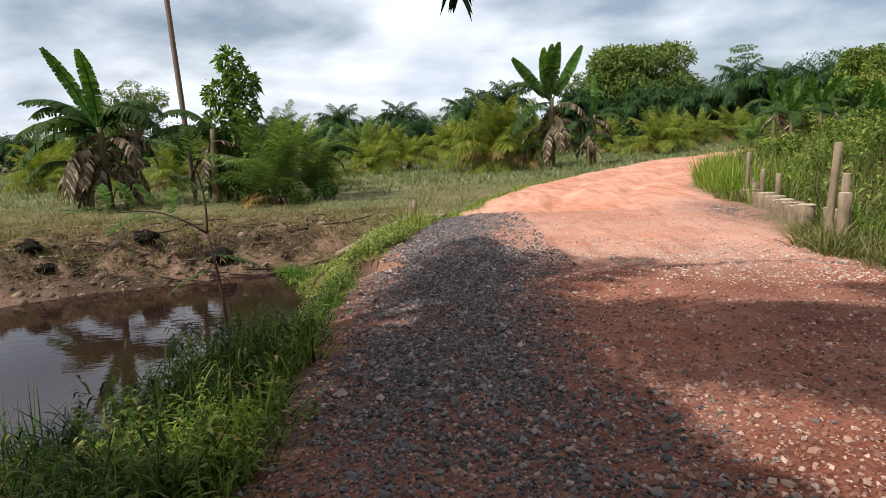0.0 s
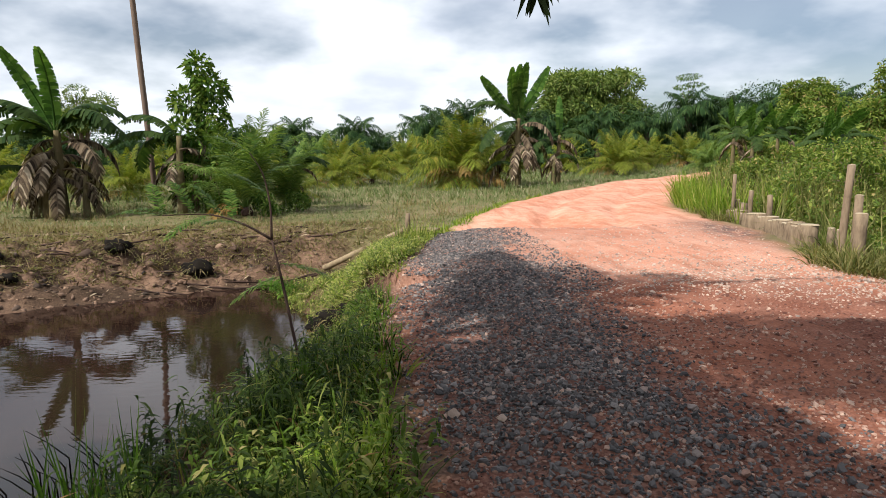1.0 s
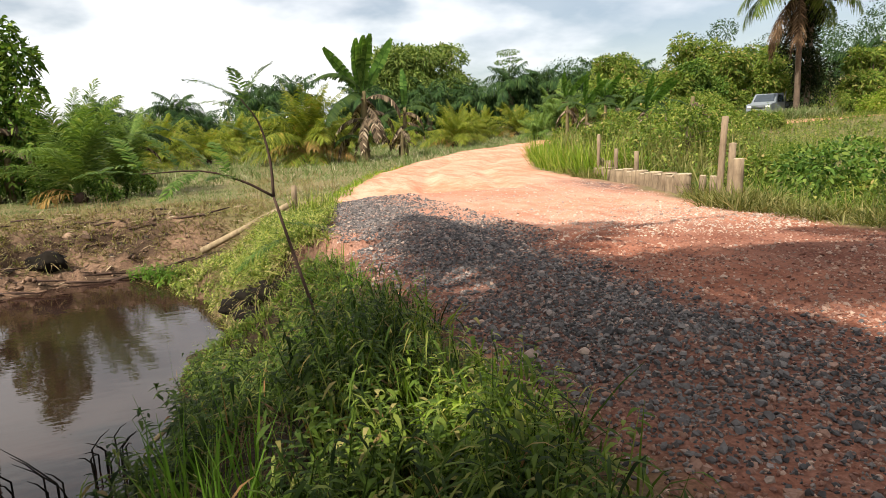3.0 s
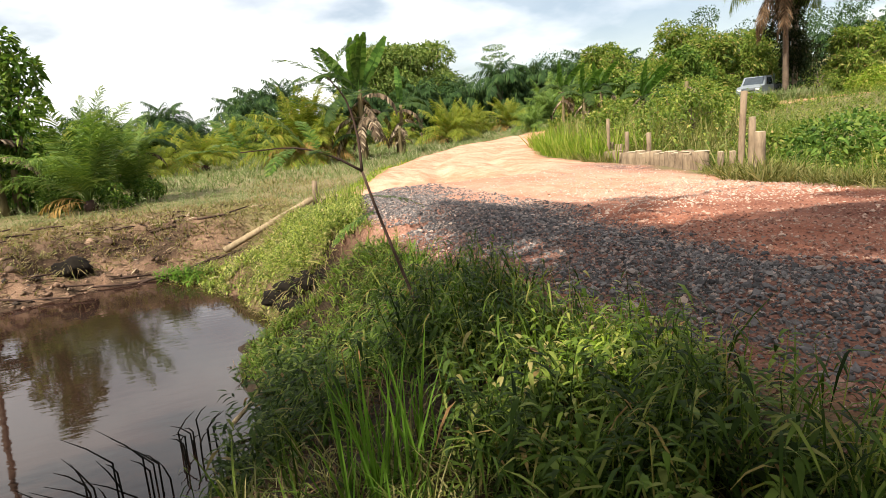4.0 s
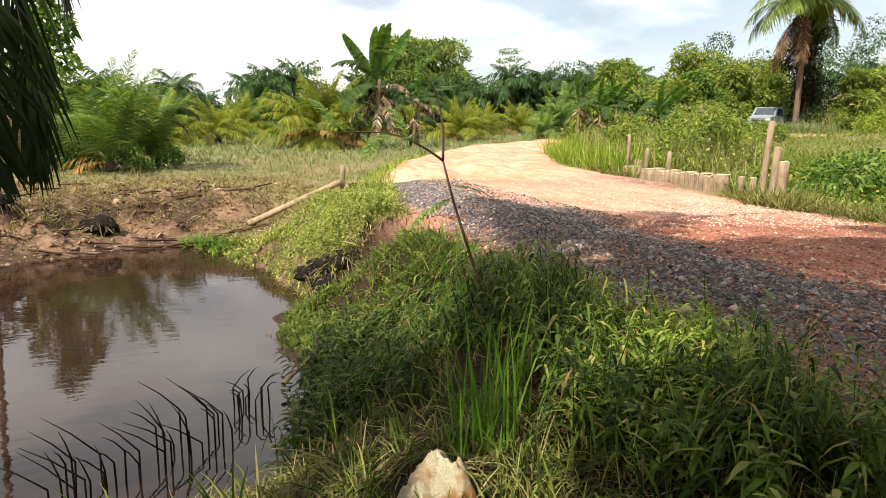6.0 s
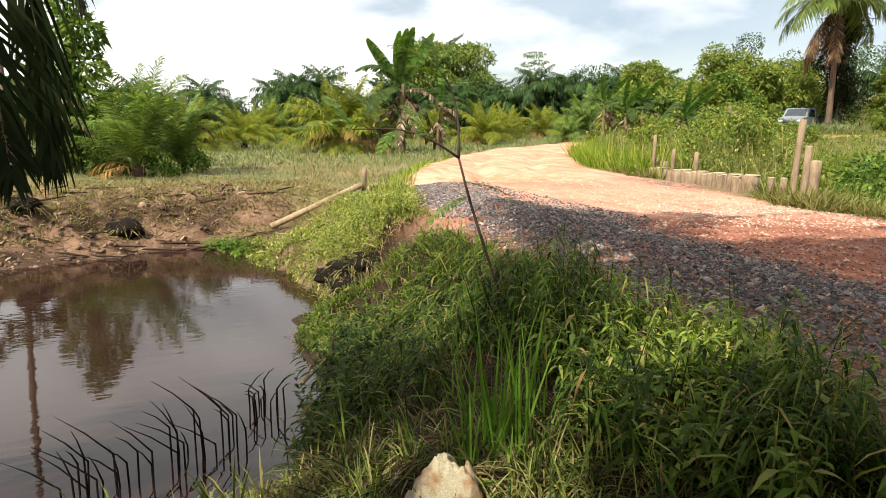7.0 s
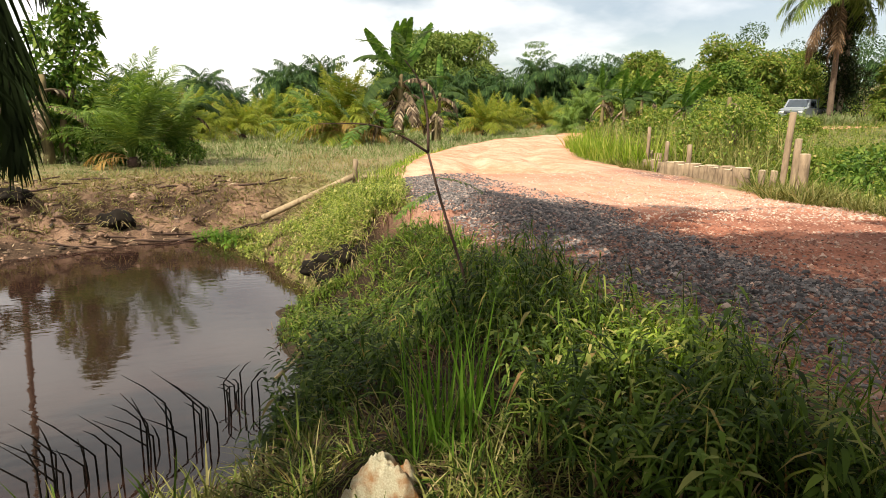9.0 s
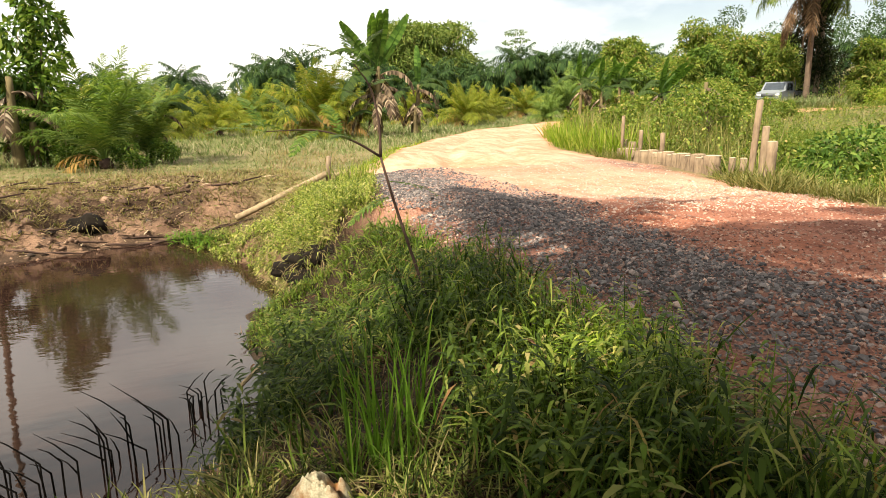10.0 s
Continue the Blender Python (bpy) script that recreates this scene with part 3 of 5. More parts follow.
def gravel_places(n, x0, x1, y0, y1, keep):
    x, y = rng.uniform(x0, x1, n), y0 + (y1 - y0) * rng.random(n) ** 1.35
    z, road, gravel, *_ = land(x, y, True)
    ok = rng.random(n) < keep(x, y, road, gravel)
    return np.stack([x, y, z], 1)[ok]


def build_gravel():
    grey = gravel_places(105000, -1.5, 2.0, 1.4, 14.4, lambda x, y, r, g: np.clip(g * 1.3 - 0.25, 0, 1) * r * (np.abs(x) < 1.6) * (0.5 + 0.5 * ss(0.36, 0.55, fbm(x * 1.1 + 3, y * 0.9, 3, 72) + 0.12 * ss(3.5, 5.5, y))))
    size = np.minimum(rng.gamma(2.2, 0.0072, len(grey)) + 0.008, 0.07)
    grey[:, 2] += size * 0.12
    pink = gravel_places(70000, -1.2, 6.2, 1.2, 13.8, lambda x, y, r, g: r * (0.35 + 0.65 * ss(0.25, 0.6, fbm(x * 0.8, y * 0.8, 3, 71))) * (1 - 0.75 * g * (np.abs(x) < 1.2)) * (0.16 + 0.84 * ss(10.0, 7.4, y)))
    psize = np.minimum(rng.gamma(2.4, 0.0068, len(pink)) + 0.009, 0.065)
    pink[:, 2] += psize * 0.05
    # stones beyond the shade's border get the paler, sunlit copy
    in_sun = pink[:, 1] + 1.4 * (fbm(pink[:, 0] * 0.9, pink[:, 1] * 0.9, 3, 73) - 0.5) + 0.25 * (pink[:, 0] - 1) > 7.1
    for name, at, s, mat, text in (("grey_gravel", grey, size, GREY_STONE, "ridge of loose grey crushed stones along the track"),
                                   ("pale_gravel", pink[in_sun], psize[in_sun], PALE_STONE, "pale dusty stones strewn on the sunlit track, coloured lighter for the sun"),
                                   ("dusty_gravel", pink[~in_sun], psize[~in_sun], PINK_STONE, "dusty reddish stones pressed into the laterite track, coloured darker for its shade")):
        near = np.argsort(np.hypot(at[:, 0] + 0.5, at[:, 1] - 3.2) - s * 12)[:150]
        rest = np.ones(len(at), bool)
        rest[near] = False
        ob = part(name, strew(at[rest], s[rest]), mat, smooth=False)
        tagged(ob, text, "gravel", kind="stuff")
        meshes = [to_mesh("stone", (v, [f]), mat, False) for v, f in STONES]
        turn = rotations(150)
        for k, i in enumerate(near):
            m = Matrix(turn[k].tolist()).to_4x4()
            m = Matrix.Translation(at[i]) @ m @ Matrix.Diagonal((s[i], s[i], s[i], 1))
            part("stone", meshes[k % len(meshes)], mat, ob, m=m)


build_gravel()
for x, y, size in ((-0.72, 4.15, 0.10), (-0.45, 4.0, 0.07)):
    ob = part("rock", (STONES[3][0] * size, [STONES[3][1]]), PALE_STONE, smooth=False, m=pose(x, y, float(land(np.array([x]), np.array([y]))[0]) + 0.02, 10, 5, 40))
    tagged(ob, "pale angular rock at the edge of the gravel", "rock", "rocks at the track edge")

# ---- grass and weeds ----


def scatter(n, x0, x1, y0, y1, keep):
    x, y = rng.uniform(x0, x1, n), rng.uniform(y0, y1, n)
    ok = rng.random(n) < keep(x, y)
    x, y = x[ok], y[ok]
    return np.stack([x, y, land(x, y) - 0.02], 1)


def tufts(at, blades, height, width, lean=0.45, droop=0.5, radius=0.06, prof=BLADE):
    """Blades that spring from each place."""
    b = np.repeat(at, blades, 0)
    n = len(b)
    a = rng.uniform(0, 2 * np.pi, n)
    out = np.stack([np.cos(a), np.sin(a), 0 * a], 1)
    b = b + out * (radius * rng.random(n))[:, None]
    way = unit(out * (lean * rng.random(n) ** 0.7)[:, None] * 1.4 + np.array([0, 0, 1.0]) + rng.normal(0, 0.08, (n, 3)))
    h = np.repeat(np.broadcast_to(height, len(at)), blades) * rng.uniform(0.5, 1.15, n) * np.repeat(rng.uniform(0.7, 1.25, len(at)), blades)
    return strips(b, way, h, width * rng.uniform(0.7, 1.3, n), droop * rng.uniform(0.2, 1.2, n), prof, np.cross(way, out + rng.normal(0, 0.4, (n, 3))))


def stalk_weeds(at, height, leaf, pairs=7, narrow=0.24, hang=0.6, prof=LANCE):
    """Upright weeds: a thin stem with lance-shaped leaves all the way up."""
    n = len(at)
    h = height * rng.uniform(0.55, 1.25, n)
    lean = rng.normal(0, 0.22, (n, 3))
    way = unit(lean + np.array([0, 0, 1.0]))
    geo = [strips(at, way, h, 0.008, 0.05, BLADE)]
    for k in range(pairs * 2):
        u = 0.22 + 0.78 * (k + rng.random(n)) / (pairs * 2)
        p = at + way * (h * u)[:, None]
        p[:, 2] -= 0.05 * h * u * u
        a = rng.uniform(0, 2 * np.pi, n)
        out = unit(np.stack([np.cos(a), np.sin(a), rng.uniform(0.1, 0.8, n)], 1))
        size = leaf * rng.uniform(0.6, 1.25, n) * (1.15 - 0.5 * u)
        geo.append(strips(p, out, size, size * narrow, hang * rng.uniform(0.5, 1.5, n), prof, np.cross(out, [0, 0, 1.0])))
    return join(geo)


def stuff(name, geo, mat, label, category="grass"):
    return tagged(part(name, geo, mat), label, category, kind="stuff")


def bank(x, y):
    """Where the near bank's grass grows: between the track and the pond."""
    d = pond_distance(x, y)
    e, _, _ = road_at(x, y)
    return ss(0.05, 0.4, d) * ss(-0.15, 0.35, e + 0.5 * (fbm(x * 1.5, y * 1.5, 3, 81) - 0.5)) * ss(7.7, 6.9, y)


def near(x, y, cx, cy, r):
    return np.exp(-((np.hypot(x - cx, y - cy) / r) ** 2))


def sinking(at):
    """The bank's growth gets lower towards the gully."""
    return 1 - 0.68 * ss(4.7, 6.4, at[:, 1]) * ss(-3.2, -2.4, at[:, 0])


def build_bank_plants():
    free = lambda x, y: (np.hypot(x + 2.95, y - 3.2) > 0.22)
    clump = lambda x, y: 0.05 + 0.95 * ss(0.46, 0.56, fbm(x * 2.2, y * 2.2, 3, 82))
    back = lambda x, y: ss(3.6, 4.6, y + 0.9 * np.minimum(x + 2.4, 0) + 2.4 * ss(-2.5, -2.0, x))
    tall = scatter(5000, -4.9, -0.6, 2.0, 8.2, lambda x, y: bank(x, y) * clump(x, y) * free(x, y) * back(x, y))
    broad = (tall[:, 0] < -1.45) & (rng.random(len(tall)) < np.where((tall[:, 1] > 4.0) & (tall[:, 0] < -1.8), 0.6, 0.34))
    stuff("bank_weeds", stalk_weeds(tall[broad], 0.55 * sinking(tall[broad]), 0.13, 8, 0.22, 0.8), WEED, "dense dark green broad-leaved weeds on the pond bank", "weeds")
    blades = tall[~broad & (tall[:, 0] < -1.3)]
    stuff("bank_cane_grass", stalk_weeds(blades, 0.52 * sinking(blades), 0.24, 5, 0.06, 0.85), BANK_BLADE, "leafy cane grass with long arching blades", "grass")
    stuff("low_bank_weeds", stalk_weeds(tall[tall[:, 0] >= -1.3][::2], 0.33, 0.11, 5), GRASS, "low leafy weeds between grass and track", "weeds")
    low = scatter(800, -5.2, -0.3, 1.2, 8.9, lambda x, y: bank(x, y) * free(x, y) * (0.2 + 0.8 * ss(-2.7, -2.1, x + 0.3 * (y - 3.5))) * (0.2 + 0.8 * clump(x + 5, y)))
    stuff("bank_grass", tufts(low, 8, 0.5 * sinking(low), 0.012, 0.65, 0.7), BANK_BLADE, "thick tangled green grass on the pond bank")
    rise = scatter(420, -2.4, -0.8, 4.6, 7.4, lambda x, y: bank(x, y) * ss(0.42, 0.56, fbm(x * 2.3 + 8, y * 2.3, 2, 84)))
    stuff("bank_rank_grass", tufts(rise, 10, 0.52 * sinking(rise), 0.011, 0.35, 0.35), RICE_GRASS, "upright rank grass along the crest of the bank")
    # two sunlit patches of the bank, painted with brighter grass
    lit_spot = scatter(1500, -2.2, -0.3, 2.6, 5.4, lambda x, y: bank(x, y) * np.maximum(near(x, y, -1.15, 3.45, 0.42), 0.6 * near(x, y, -1.0, 5.0, 0.4)))
    stuff("light_bank_grass", join([tufts(lit_spot[::2], 7, 0.42, 0.013, 0.6, 0.6), stalk_weeds(lit_spot[1::2], 0.38, 0.085, 6, 0.26)]), BRIGHT_GRASS, "light green grass and leafy weeds, coloured as a sunlit patch of the bank")
    leafy = scatter(300, -2.1, -0.5, 2.2, 4.0, lambda x, y: bank(x, y) * free(x, y) * ss(0.4, 0.55, fbm(x * 1.6 + 2, y * 1.6, 2, 85)))
    stuff("broad_leaf_weeds", stalk_weeds(leafy, 0.38, 0.11, 6, 0.30, 0.7), GRASS, "low weeds with broad dark leaves in the shade", "weeds")
    fine = scatter(900, -3.4, -0.9, 1.9, 3.6, lambda x, y: bank(x, y) * free(x, y))
    stuff("fine_bank_grass", tufts(fine[::2], 9, 0.34, 0.007, 0.9, 0.9), BANK_BLADE, "fine green grass blades at the foot of the bank")
    stuff("fine_dry_grass", tufts(fine[1::3], 8, 0.3, 0.006, 1.1, 0.9), STRAW_GRASS, "thin straw-coloured blades among the green")
    rim = scatter(1500, -2.6, -0.4, 1.6, 8.0, lambda x, y: bank(x, y) * ss(0.9, 0.1, road_at(x, y)[0]))
    stuff("track_edge_grass", tufts(rim, 7, 0.30, 0.011, 0.7, 0.6), BANK_BLADE, "green grass fringe along the track edge")
    dry = scatter(1100, -4.8, -2.0, 1.6, 5.0, lambda x, y: ss(0.05, 0.4, pond_distance(x, y)) * ss(-2.1, -2.7, x) * free(x, y) * (0.1 + 0.9 * ss(4.3, 3.6, y)))
    stuff("dry_bank_grass", tufts(dry, 9, 0.34, 0.009, 1.0, 1.0), STRAW_GRASS, "pale dry and yellowing grass at the pond edge")
    foot = scatter(3600, -3.2, -1.1, 6.9, 9.6, lambda x, y: ss(0.05, 0.3, pond_distance(x, y)) * ss(0.0, 0.4, road_at(x, y)[0]) * ss(0.1, -0.1, (x + 2.45) * 0.578 + (y - 9.8) * 0.816))
    stuff("gully_grass", join([tufts(foot[::3], 7, 0.26, 0.012, 0.8, 0.8), stalk_weeds(foot[1::4], 0.24, 0.10, 4)]), GRASS, "short green grass on the slope to the gully")
    shore = scatter(420, -3.3, -2.3, 4.6, 7.4, lambda x, y: ss(0.0, 0.15, pond_distance(x, y)) * ss(0.75, 0.35, pond_distance(x, y)))
    stuff("shore_weeds", stalk_weeds(shore[::2], 0.62, 0.16, 8), WEED, "tall dark weeds leaning over the water's edge", "weeds")
    dead = scatter(1800, -4.4, -1.2, 2.4, 9.6, lambda x, y: ss(0.0, 0.25, pond_distance(x, y)) * ss(-0.1, 0.4, road_at(x, y)[0]))
    stuff("dead_stems", tufts(dead, 5, 0.26, 0.009, 1.4, 0.8), DEAD_STEM, "brown dead stems matted under the bank grass")


def build_promontory():
    gully = lambda x, y: ss(0.36, 0.5, (x + 2.45) * 0.578 + (y - 9.8) * 0.816)
    cap = lambda x, y: ss(0.15, 0.6, pond_distance(x, y)) * ss(-0.2, 0.3, road_at(x, y)[0]) * gully(x, y) * ss(15.4, 14.2, y) * ss(-3.4, -2.6, x) * ss(8.2, 8.9, y - 0.8 * ss(-0.8, -1.5, x))
    top = scatter(8200, -3.2, 0.4, 7.6, 15.2, cap)
    back = (top[:, 1] > 11.6) & (top[:, 0] > -2.0)
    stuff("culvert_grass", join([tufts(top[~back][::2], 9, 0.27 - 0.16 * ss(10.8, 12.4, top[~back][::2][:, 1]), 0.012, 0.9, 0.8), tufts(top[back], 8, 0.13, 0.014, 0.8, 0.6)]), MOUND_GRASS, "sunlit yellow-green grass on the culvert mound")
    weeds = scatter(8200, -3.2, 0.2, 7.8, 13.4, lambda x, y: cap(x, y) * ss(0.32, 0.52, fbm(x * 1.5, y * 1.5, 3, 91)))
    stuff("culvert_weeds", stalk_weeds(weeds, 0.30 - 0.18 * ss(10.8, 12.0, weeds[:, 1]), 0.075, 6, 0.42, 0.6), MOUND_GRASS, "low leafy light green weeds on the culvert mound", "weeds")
    spray = scatter(900, -1.1, -0.2, 11.7, 13.2, lambda x, y: np.exp(-(((x + 0.62) / 0.22) ** 2) - ((y - 12.4) / 0.4) ** 2))
    stuff("mound_tall_grass", tufts(spray[::3], 6, 0.5, 0.010, 0.35, 0.3), MOUND_GRASS, "tall fine bright grass at the stake")
    lip = scatter(9000, -3.6, -0.8, 7.8, 14.4, lambda x, y: ss(-0.05, 0.15, pond_distance(x, y)) * ss(1.2, 0.5, pond_distance(x, y)) * gully(x, y))
    stuff("hanging_dry_grass", tufts(lip[::3], 8, 0.30, 0.011, 1.3, 1.3), DRY_GRASS, "dry grass hanging over the undercut bank")
    stuff("hanging_leafy_weeds", join([stalk_weeds(lip[1::3], 0.22, 0.085, 5, 0.4, 0.8), tufts(lip[2::5], 7, 0.24, 0.011, 1.1, 1.1)]), MOUND_GRASS, "leafy weeds and grass trailing over the water", "weeds")
    edge = scatter(9000, -2.7, -0.9, 8.4, 10.4, lambda x, y: ss(0.34, 0.40, (x + 2.45) * 0.578 + (y - 9.8) * 0.816) * ss(0.62, 0.5, (x + 2.45) * 0.578 + (y - 9.8) * 0.816))
    stuff("hanging_green_grass", tufts(edge[::6], 7, 0.22, 0.012, 1.2, 0.9), MOUND_GRASS, "grass spilling over the dark hollow")
    stuff("hanging_roots", tufts(edge[1::6], 6, 0.28, 0.009, 1.3, 1.3), DRY_GRASS, "dry grass and roots hanging over the hollow")
    green = np.array([(-3.55, 14.35, 0), (-3.35, 14.1, 0), (-3.2, 13.85, 0), (-3.75, 14.6, 0)])
    green = np.repeat(green, 14, 0) + rng.normal(0, 0.13, (56, 3)) * np.array([1, 1, 0])
    green[:, 2] = np.maximum(land(green[:, 0], green[:, 1]), WATER_Z)
    stuff("water_plants", stalk_weeds(green, 0.3, 0.17, 4), RICE_GRASS, "fresh green leafy plants at the water's corner", "weeds")


def build_field():
    def open_field(x, y):
        e, _, _ = road_at(x, y)
        d = pond_distance(x, y)
        return ss(0.1, 1.0, e) * ss(2.0, 4.5, d + 1.5 * (fbm(x * 0.6, y * 0.6, 2, 95) - 0.5))
    a = scatter(14000, -24, 8, 15.5, 27, lambda x, y: open_field(x, y) * (0.25 + 0.75 * ss(0.38, 0.6, fbm(x * 0.45, y * 0.45, 3, 96))))
    stuff("meadow_grass", tufts(a, 6, 0.19, 0.013, 0.9, 0.8, 0.14, FAR_BLADE), FIELD_GRASS, "thin trampled grass on the flat field")
    b = scatter(17000, -40, 26, 24, 60, lambda x, y: open_field(x, y) * ss(23, 28, y))
    stuff("tall_meadow_grass", tufts(b, 6, 0.5, 0.024, 0.7, 0.6, 0.3, FAR_BLADE), FIELD_GRASS, "pale seeding meadow grass across the field")
    w = scatter(2600, -14, 7, 18.5, 36, lambda x, y: open_field(x, y) * ss(0.45, 0.6, fbm(x * 0.3 + 7, y * 0.3, 3, 98)))
    stuff("meadow_weeds", stalk_weeds(w, 0.55, 0.10, 6, 0.35, 0.5, FAR_LEAF), FIELD_GRASS, "pale sage-green leafy weeds standing in the meadow", "weeds")
    h = scatter(1500, -16, 2, 17.0, 30, lambda x, y: open_field(x, y) * ss(0.52, 0.62, fbm(x * 0.4 + 2, y * 0.4, 3, 99)))
    stuff("dead_meadow_stalks", tufts(h, 7, 0.45, 0.014, 0.7, 0.4, 0.2, FAR_BLADE), DRY_GRASS, "dry brown stalks standing in patches of the field")
    c = scatter(11000, -15, -0.8, 13.0, 19.5, lambda x, y: ss(0.3, 1.6, pond_distance(x, y) + 0.8 * (fbm(x, y, 2, 97) - 0.5)) * ss(-0.1, 0.6, road_at(x, y)[0]))
    stuff("dry_bank_litter", tufts(c, 7, 0.24, 0.016, 1.2, 0.7, 0.15, FAR_BLADE), DRY_GRASS, "brown dead grass and litter on the muddy far bank")
    e = scatter(2600, -1.6, 4.5, 14.0, 30, lambda x, y: ss(1.4, 0.2, road_at(x, y)[0]) * ss(-0.2, 0.3, road_at(x, y)[0]))
    stuff("verge_grass", tufts(e, 7, 0.26, 0.02, 0.7, 0.5, 0.1), BRIGHT_GRASS, "green grass verge beside the red track")


def build_right_verge():
    zone = lambda x, y: ss(-0.1, 0.4, road_at(x, y)[0]) * ss(4.3, 4.8, x)
    a = scatter(8200, 4.6, 17, 5.0, 24, lambda x, y: (1 - 0.75 * ss(1.05, 1.2, (x + 3.7) / np.maximum(y - 1.0, 0.1))) * zone(x, y) * ss(0.2, 1.0, road_at(x, y)[0]) * (1 - ss(7.2, 6.4, x) * ss(9.4, 10.0, y) * ss(14.6, 14.0, y)))
    stuff("right_tall_grass", tufts(a, 9, 0.8, 0.013, 0.55, 0.55, 0.2, FAR_BLADE), GRASS, "tall rank green grass beside the log wall")
    c = scatter(5200, 4.3, 7.5, 5.0, 16, lambda x, y: zone(x, y) * ss(1.2, 0.4, road_at(x, y)[0]) * (1 - ss(9.6, 10.2, y) * ss(14.2, 13.6, y)))
    stuff("right_edge_grass", tufts(c, 8, 0.42, 0.012, 0.8, 0.7, 0.1), STRAW_GRASS, "straw-coloured grass along the posts")
    open_side = lambda x, y: ss(1.05, 1.2, (x + 3.7) / np.maximum(y - 1.0, 0.1))
    b = scatter(3400, 6, 24, 6, 28, lambda x, y: zone(x, y) * ss(0.9, 1.8, road_at(x, y)[0]) * (1 - open_side(x, y)))
    stuff("right_weeds", stalk_weeds(b, 1.2, 0.17, 9, 0.5, 0.7, FAR_LEAF), THICKET_LEAF, "dense leafy weeds and creepers on the slope", "weeds")
    e = scatter(9500, 5.6, 30, 4, 26, lambda x, y: zone(x, y) * ss(0.5, 1.2, road_at(x, y)[0]) * open_side(x, y))
    stuff("low_slope_weeds", stalk_weeds(e, 0.42, 0.13, 5, 0.4, 0.6, FAR_LEAF), THICKET_LEAF, "low reddish-green scrub below the upper track", "weeds")
    f = scatter(3200, 6.5, 16, 8, 26, lambda x, y: zone(x, y) * ss(0.6, 1.4, road_at(x, y)[0]) * (1 - open_side(x, y)))
    stuff("slope_grass", tufts(f, 7, 1.35, 0.02, 0.35, 0.45, 0.2), STRAW_GRASS, "tall light green grass standing on the slope")
    d = scatter(1800, 6.4, 12, 12, 24, lambda x, y: ss(0.0, 0.3, road_at(x, y)[0]) * ss(2.6, 1.6, road_at(x, y)[0]) * ss(13.6, 14.6, y))
    stuff("bend_grass", tufts(d, 10, 1.05, 0.018, 0.4, 0.45, 0.2), BRIGHT_GRASS, "bright tall grass at the bend of the track")
    g = scatter(260, 4.7, 5.7, 7.7, 9.4, lambda x, y: ss(0.3, 0.0, np.abs(y - 8.35 - 0.5 * (x - 5.2)) - 0.35))
    stuff("post_grass", tufts(g, 8, 0.5, 0.014, 0.7, 0.6, 0.1), STRAW_GRASS, "yellowing grass round the foot of the posts")
    h = scatter(1500, 25.5, 32, 27.0, 32, lambda x, y: ss(0.1, 0.6, road_at(x, y)[0]) * ss(0.2, 1.0, 30.6 - y + 0.35 * (30.6 - x)))
    stuff("upper_verge_grass", tufts(h, 8, 0.85, 0.03, 0.6, 0.5, 0.25), FIELD_GRASS, "tall grass on the verge of the upper track")
    vine = [(9.2, 7.6, 0.35, 0.9, 0.8, 0.5), (10.6, 8.6, 0.5, 1.0, 0.9, 0.6), (8.4, 9.6, 0.3, 0.7, 0.8, 0.45), (11.8, 7.6, 0.5, 1.1, 1.0, 0.6), (9.8, 10.2, 0.35, 0.8, 0.8, 0.5)]
    stuff("creeper", leaf_cloud(vine, 6500, 0.125, np.array([0.6, 1.0, 0.9, 0.15]), 0.75), TREE_LEAF, "broad-leaved dark green creeper mat on the verge", "creeper")
    mounds = []
    for x, y, z, r in ((9, 16, 0.5, 0.8), (11, 19, 0.7, 1.0), (14, 20, 0.9, 1.2), (17, 24, 1.2, 1.5), (20, 27, 1.5, 1.7), (14.5, 27, 1.2, 1.4), (23, 29, 1.7, 1.7), (18, 30, 1.4, 1.5), (13, 14, 0.15, 0.5), (16, 17, 0.15, 0.45),
                       (11.5, 10, 0.15, 0.5), (9.5, 13, 0.3, 0.8), (14, 11, 0.15, 0.5), (19, 16, 0.1, 0.4)):
        g = float(land(np.array([x]), np.array([y]))[0])
        mounds += [(x + p, y + q, g + s * 0.6, t, u, v) for p, q, s, t, u, v in masses(6, r * 1.5, r * 1.5, 0.1, z * 1.3, r * 0.6)]
    stuff("slope_thicket", leaf_cloud(mounds, 70000, 0.14, FAR_LEAF, 0.7), THICKET_LEAF, "tangled green creepers and shrubs on the slope", "thicket")


build_bank_plants()
build_promontory()
build_field()
build_right_verge()


def sedge_clump(x, y, n, h, label):
    at = np.array([[x, y, 0]]) + rng.normal(0, 0.07, (n, 3)) * np.array([1, 1, 0])
    at[:, 2] = land(at[:, 0], at[:, 1]) - 0.02
    ob = tagged(part("sedge_clump", tufts(at, 3, h, 0.011, 0.26, 0.16, 0.03), RICE_GRASS), label, "sedge", "sedges on the bank", "stuff")
    return ob


sedge_clump(-2.6, 3.36, 20, 0.74, "tall bright green upright sedge clump on the bank")
sedge_clump(-2.38, 3.55, 8, 0.6, "short bright green sedge clump on the bank")
sedge_clump(-1.75, 5.5, 16, 0.42, "green sedge tuft at the foot of the sapling")


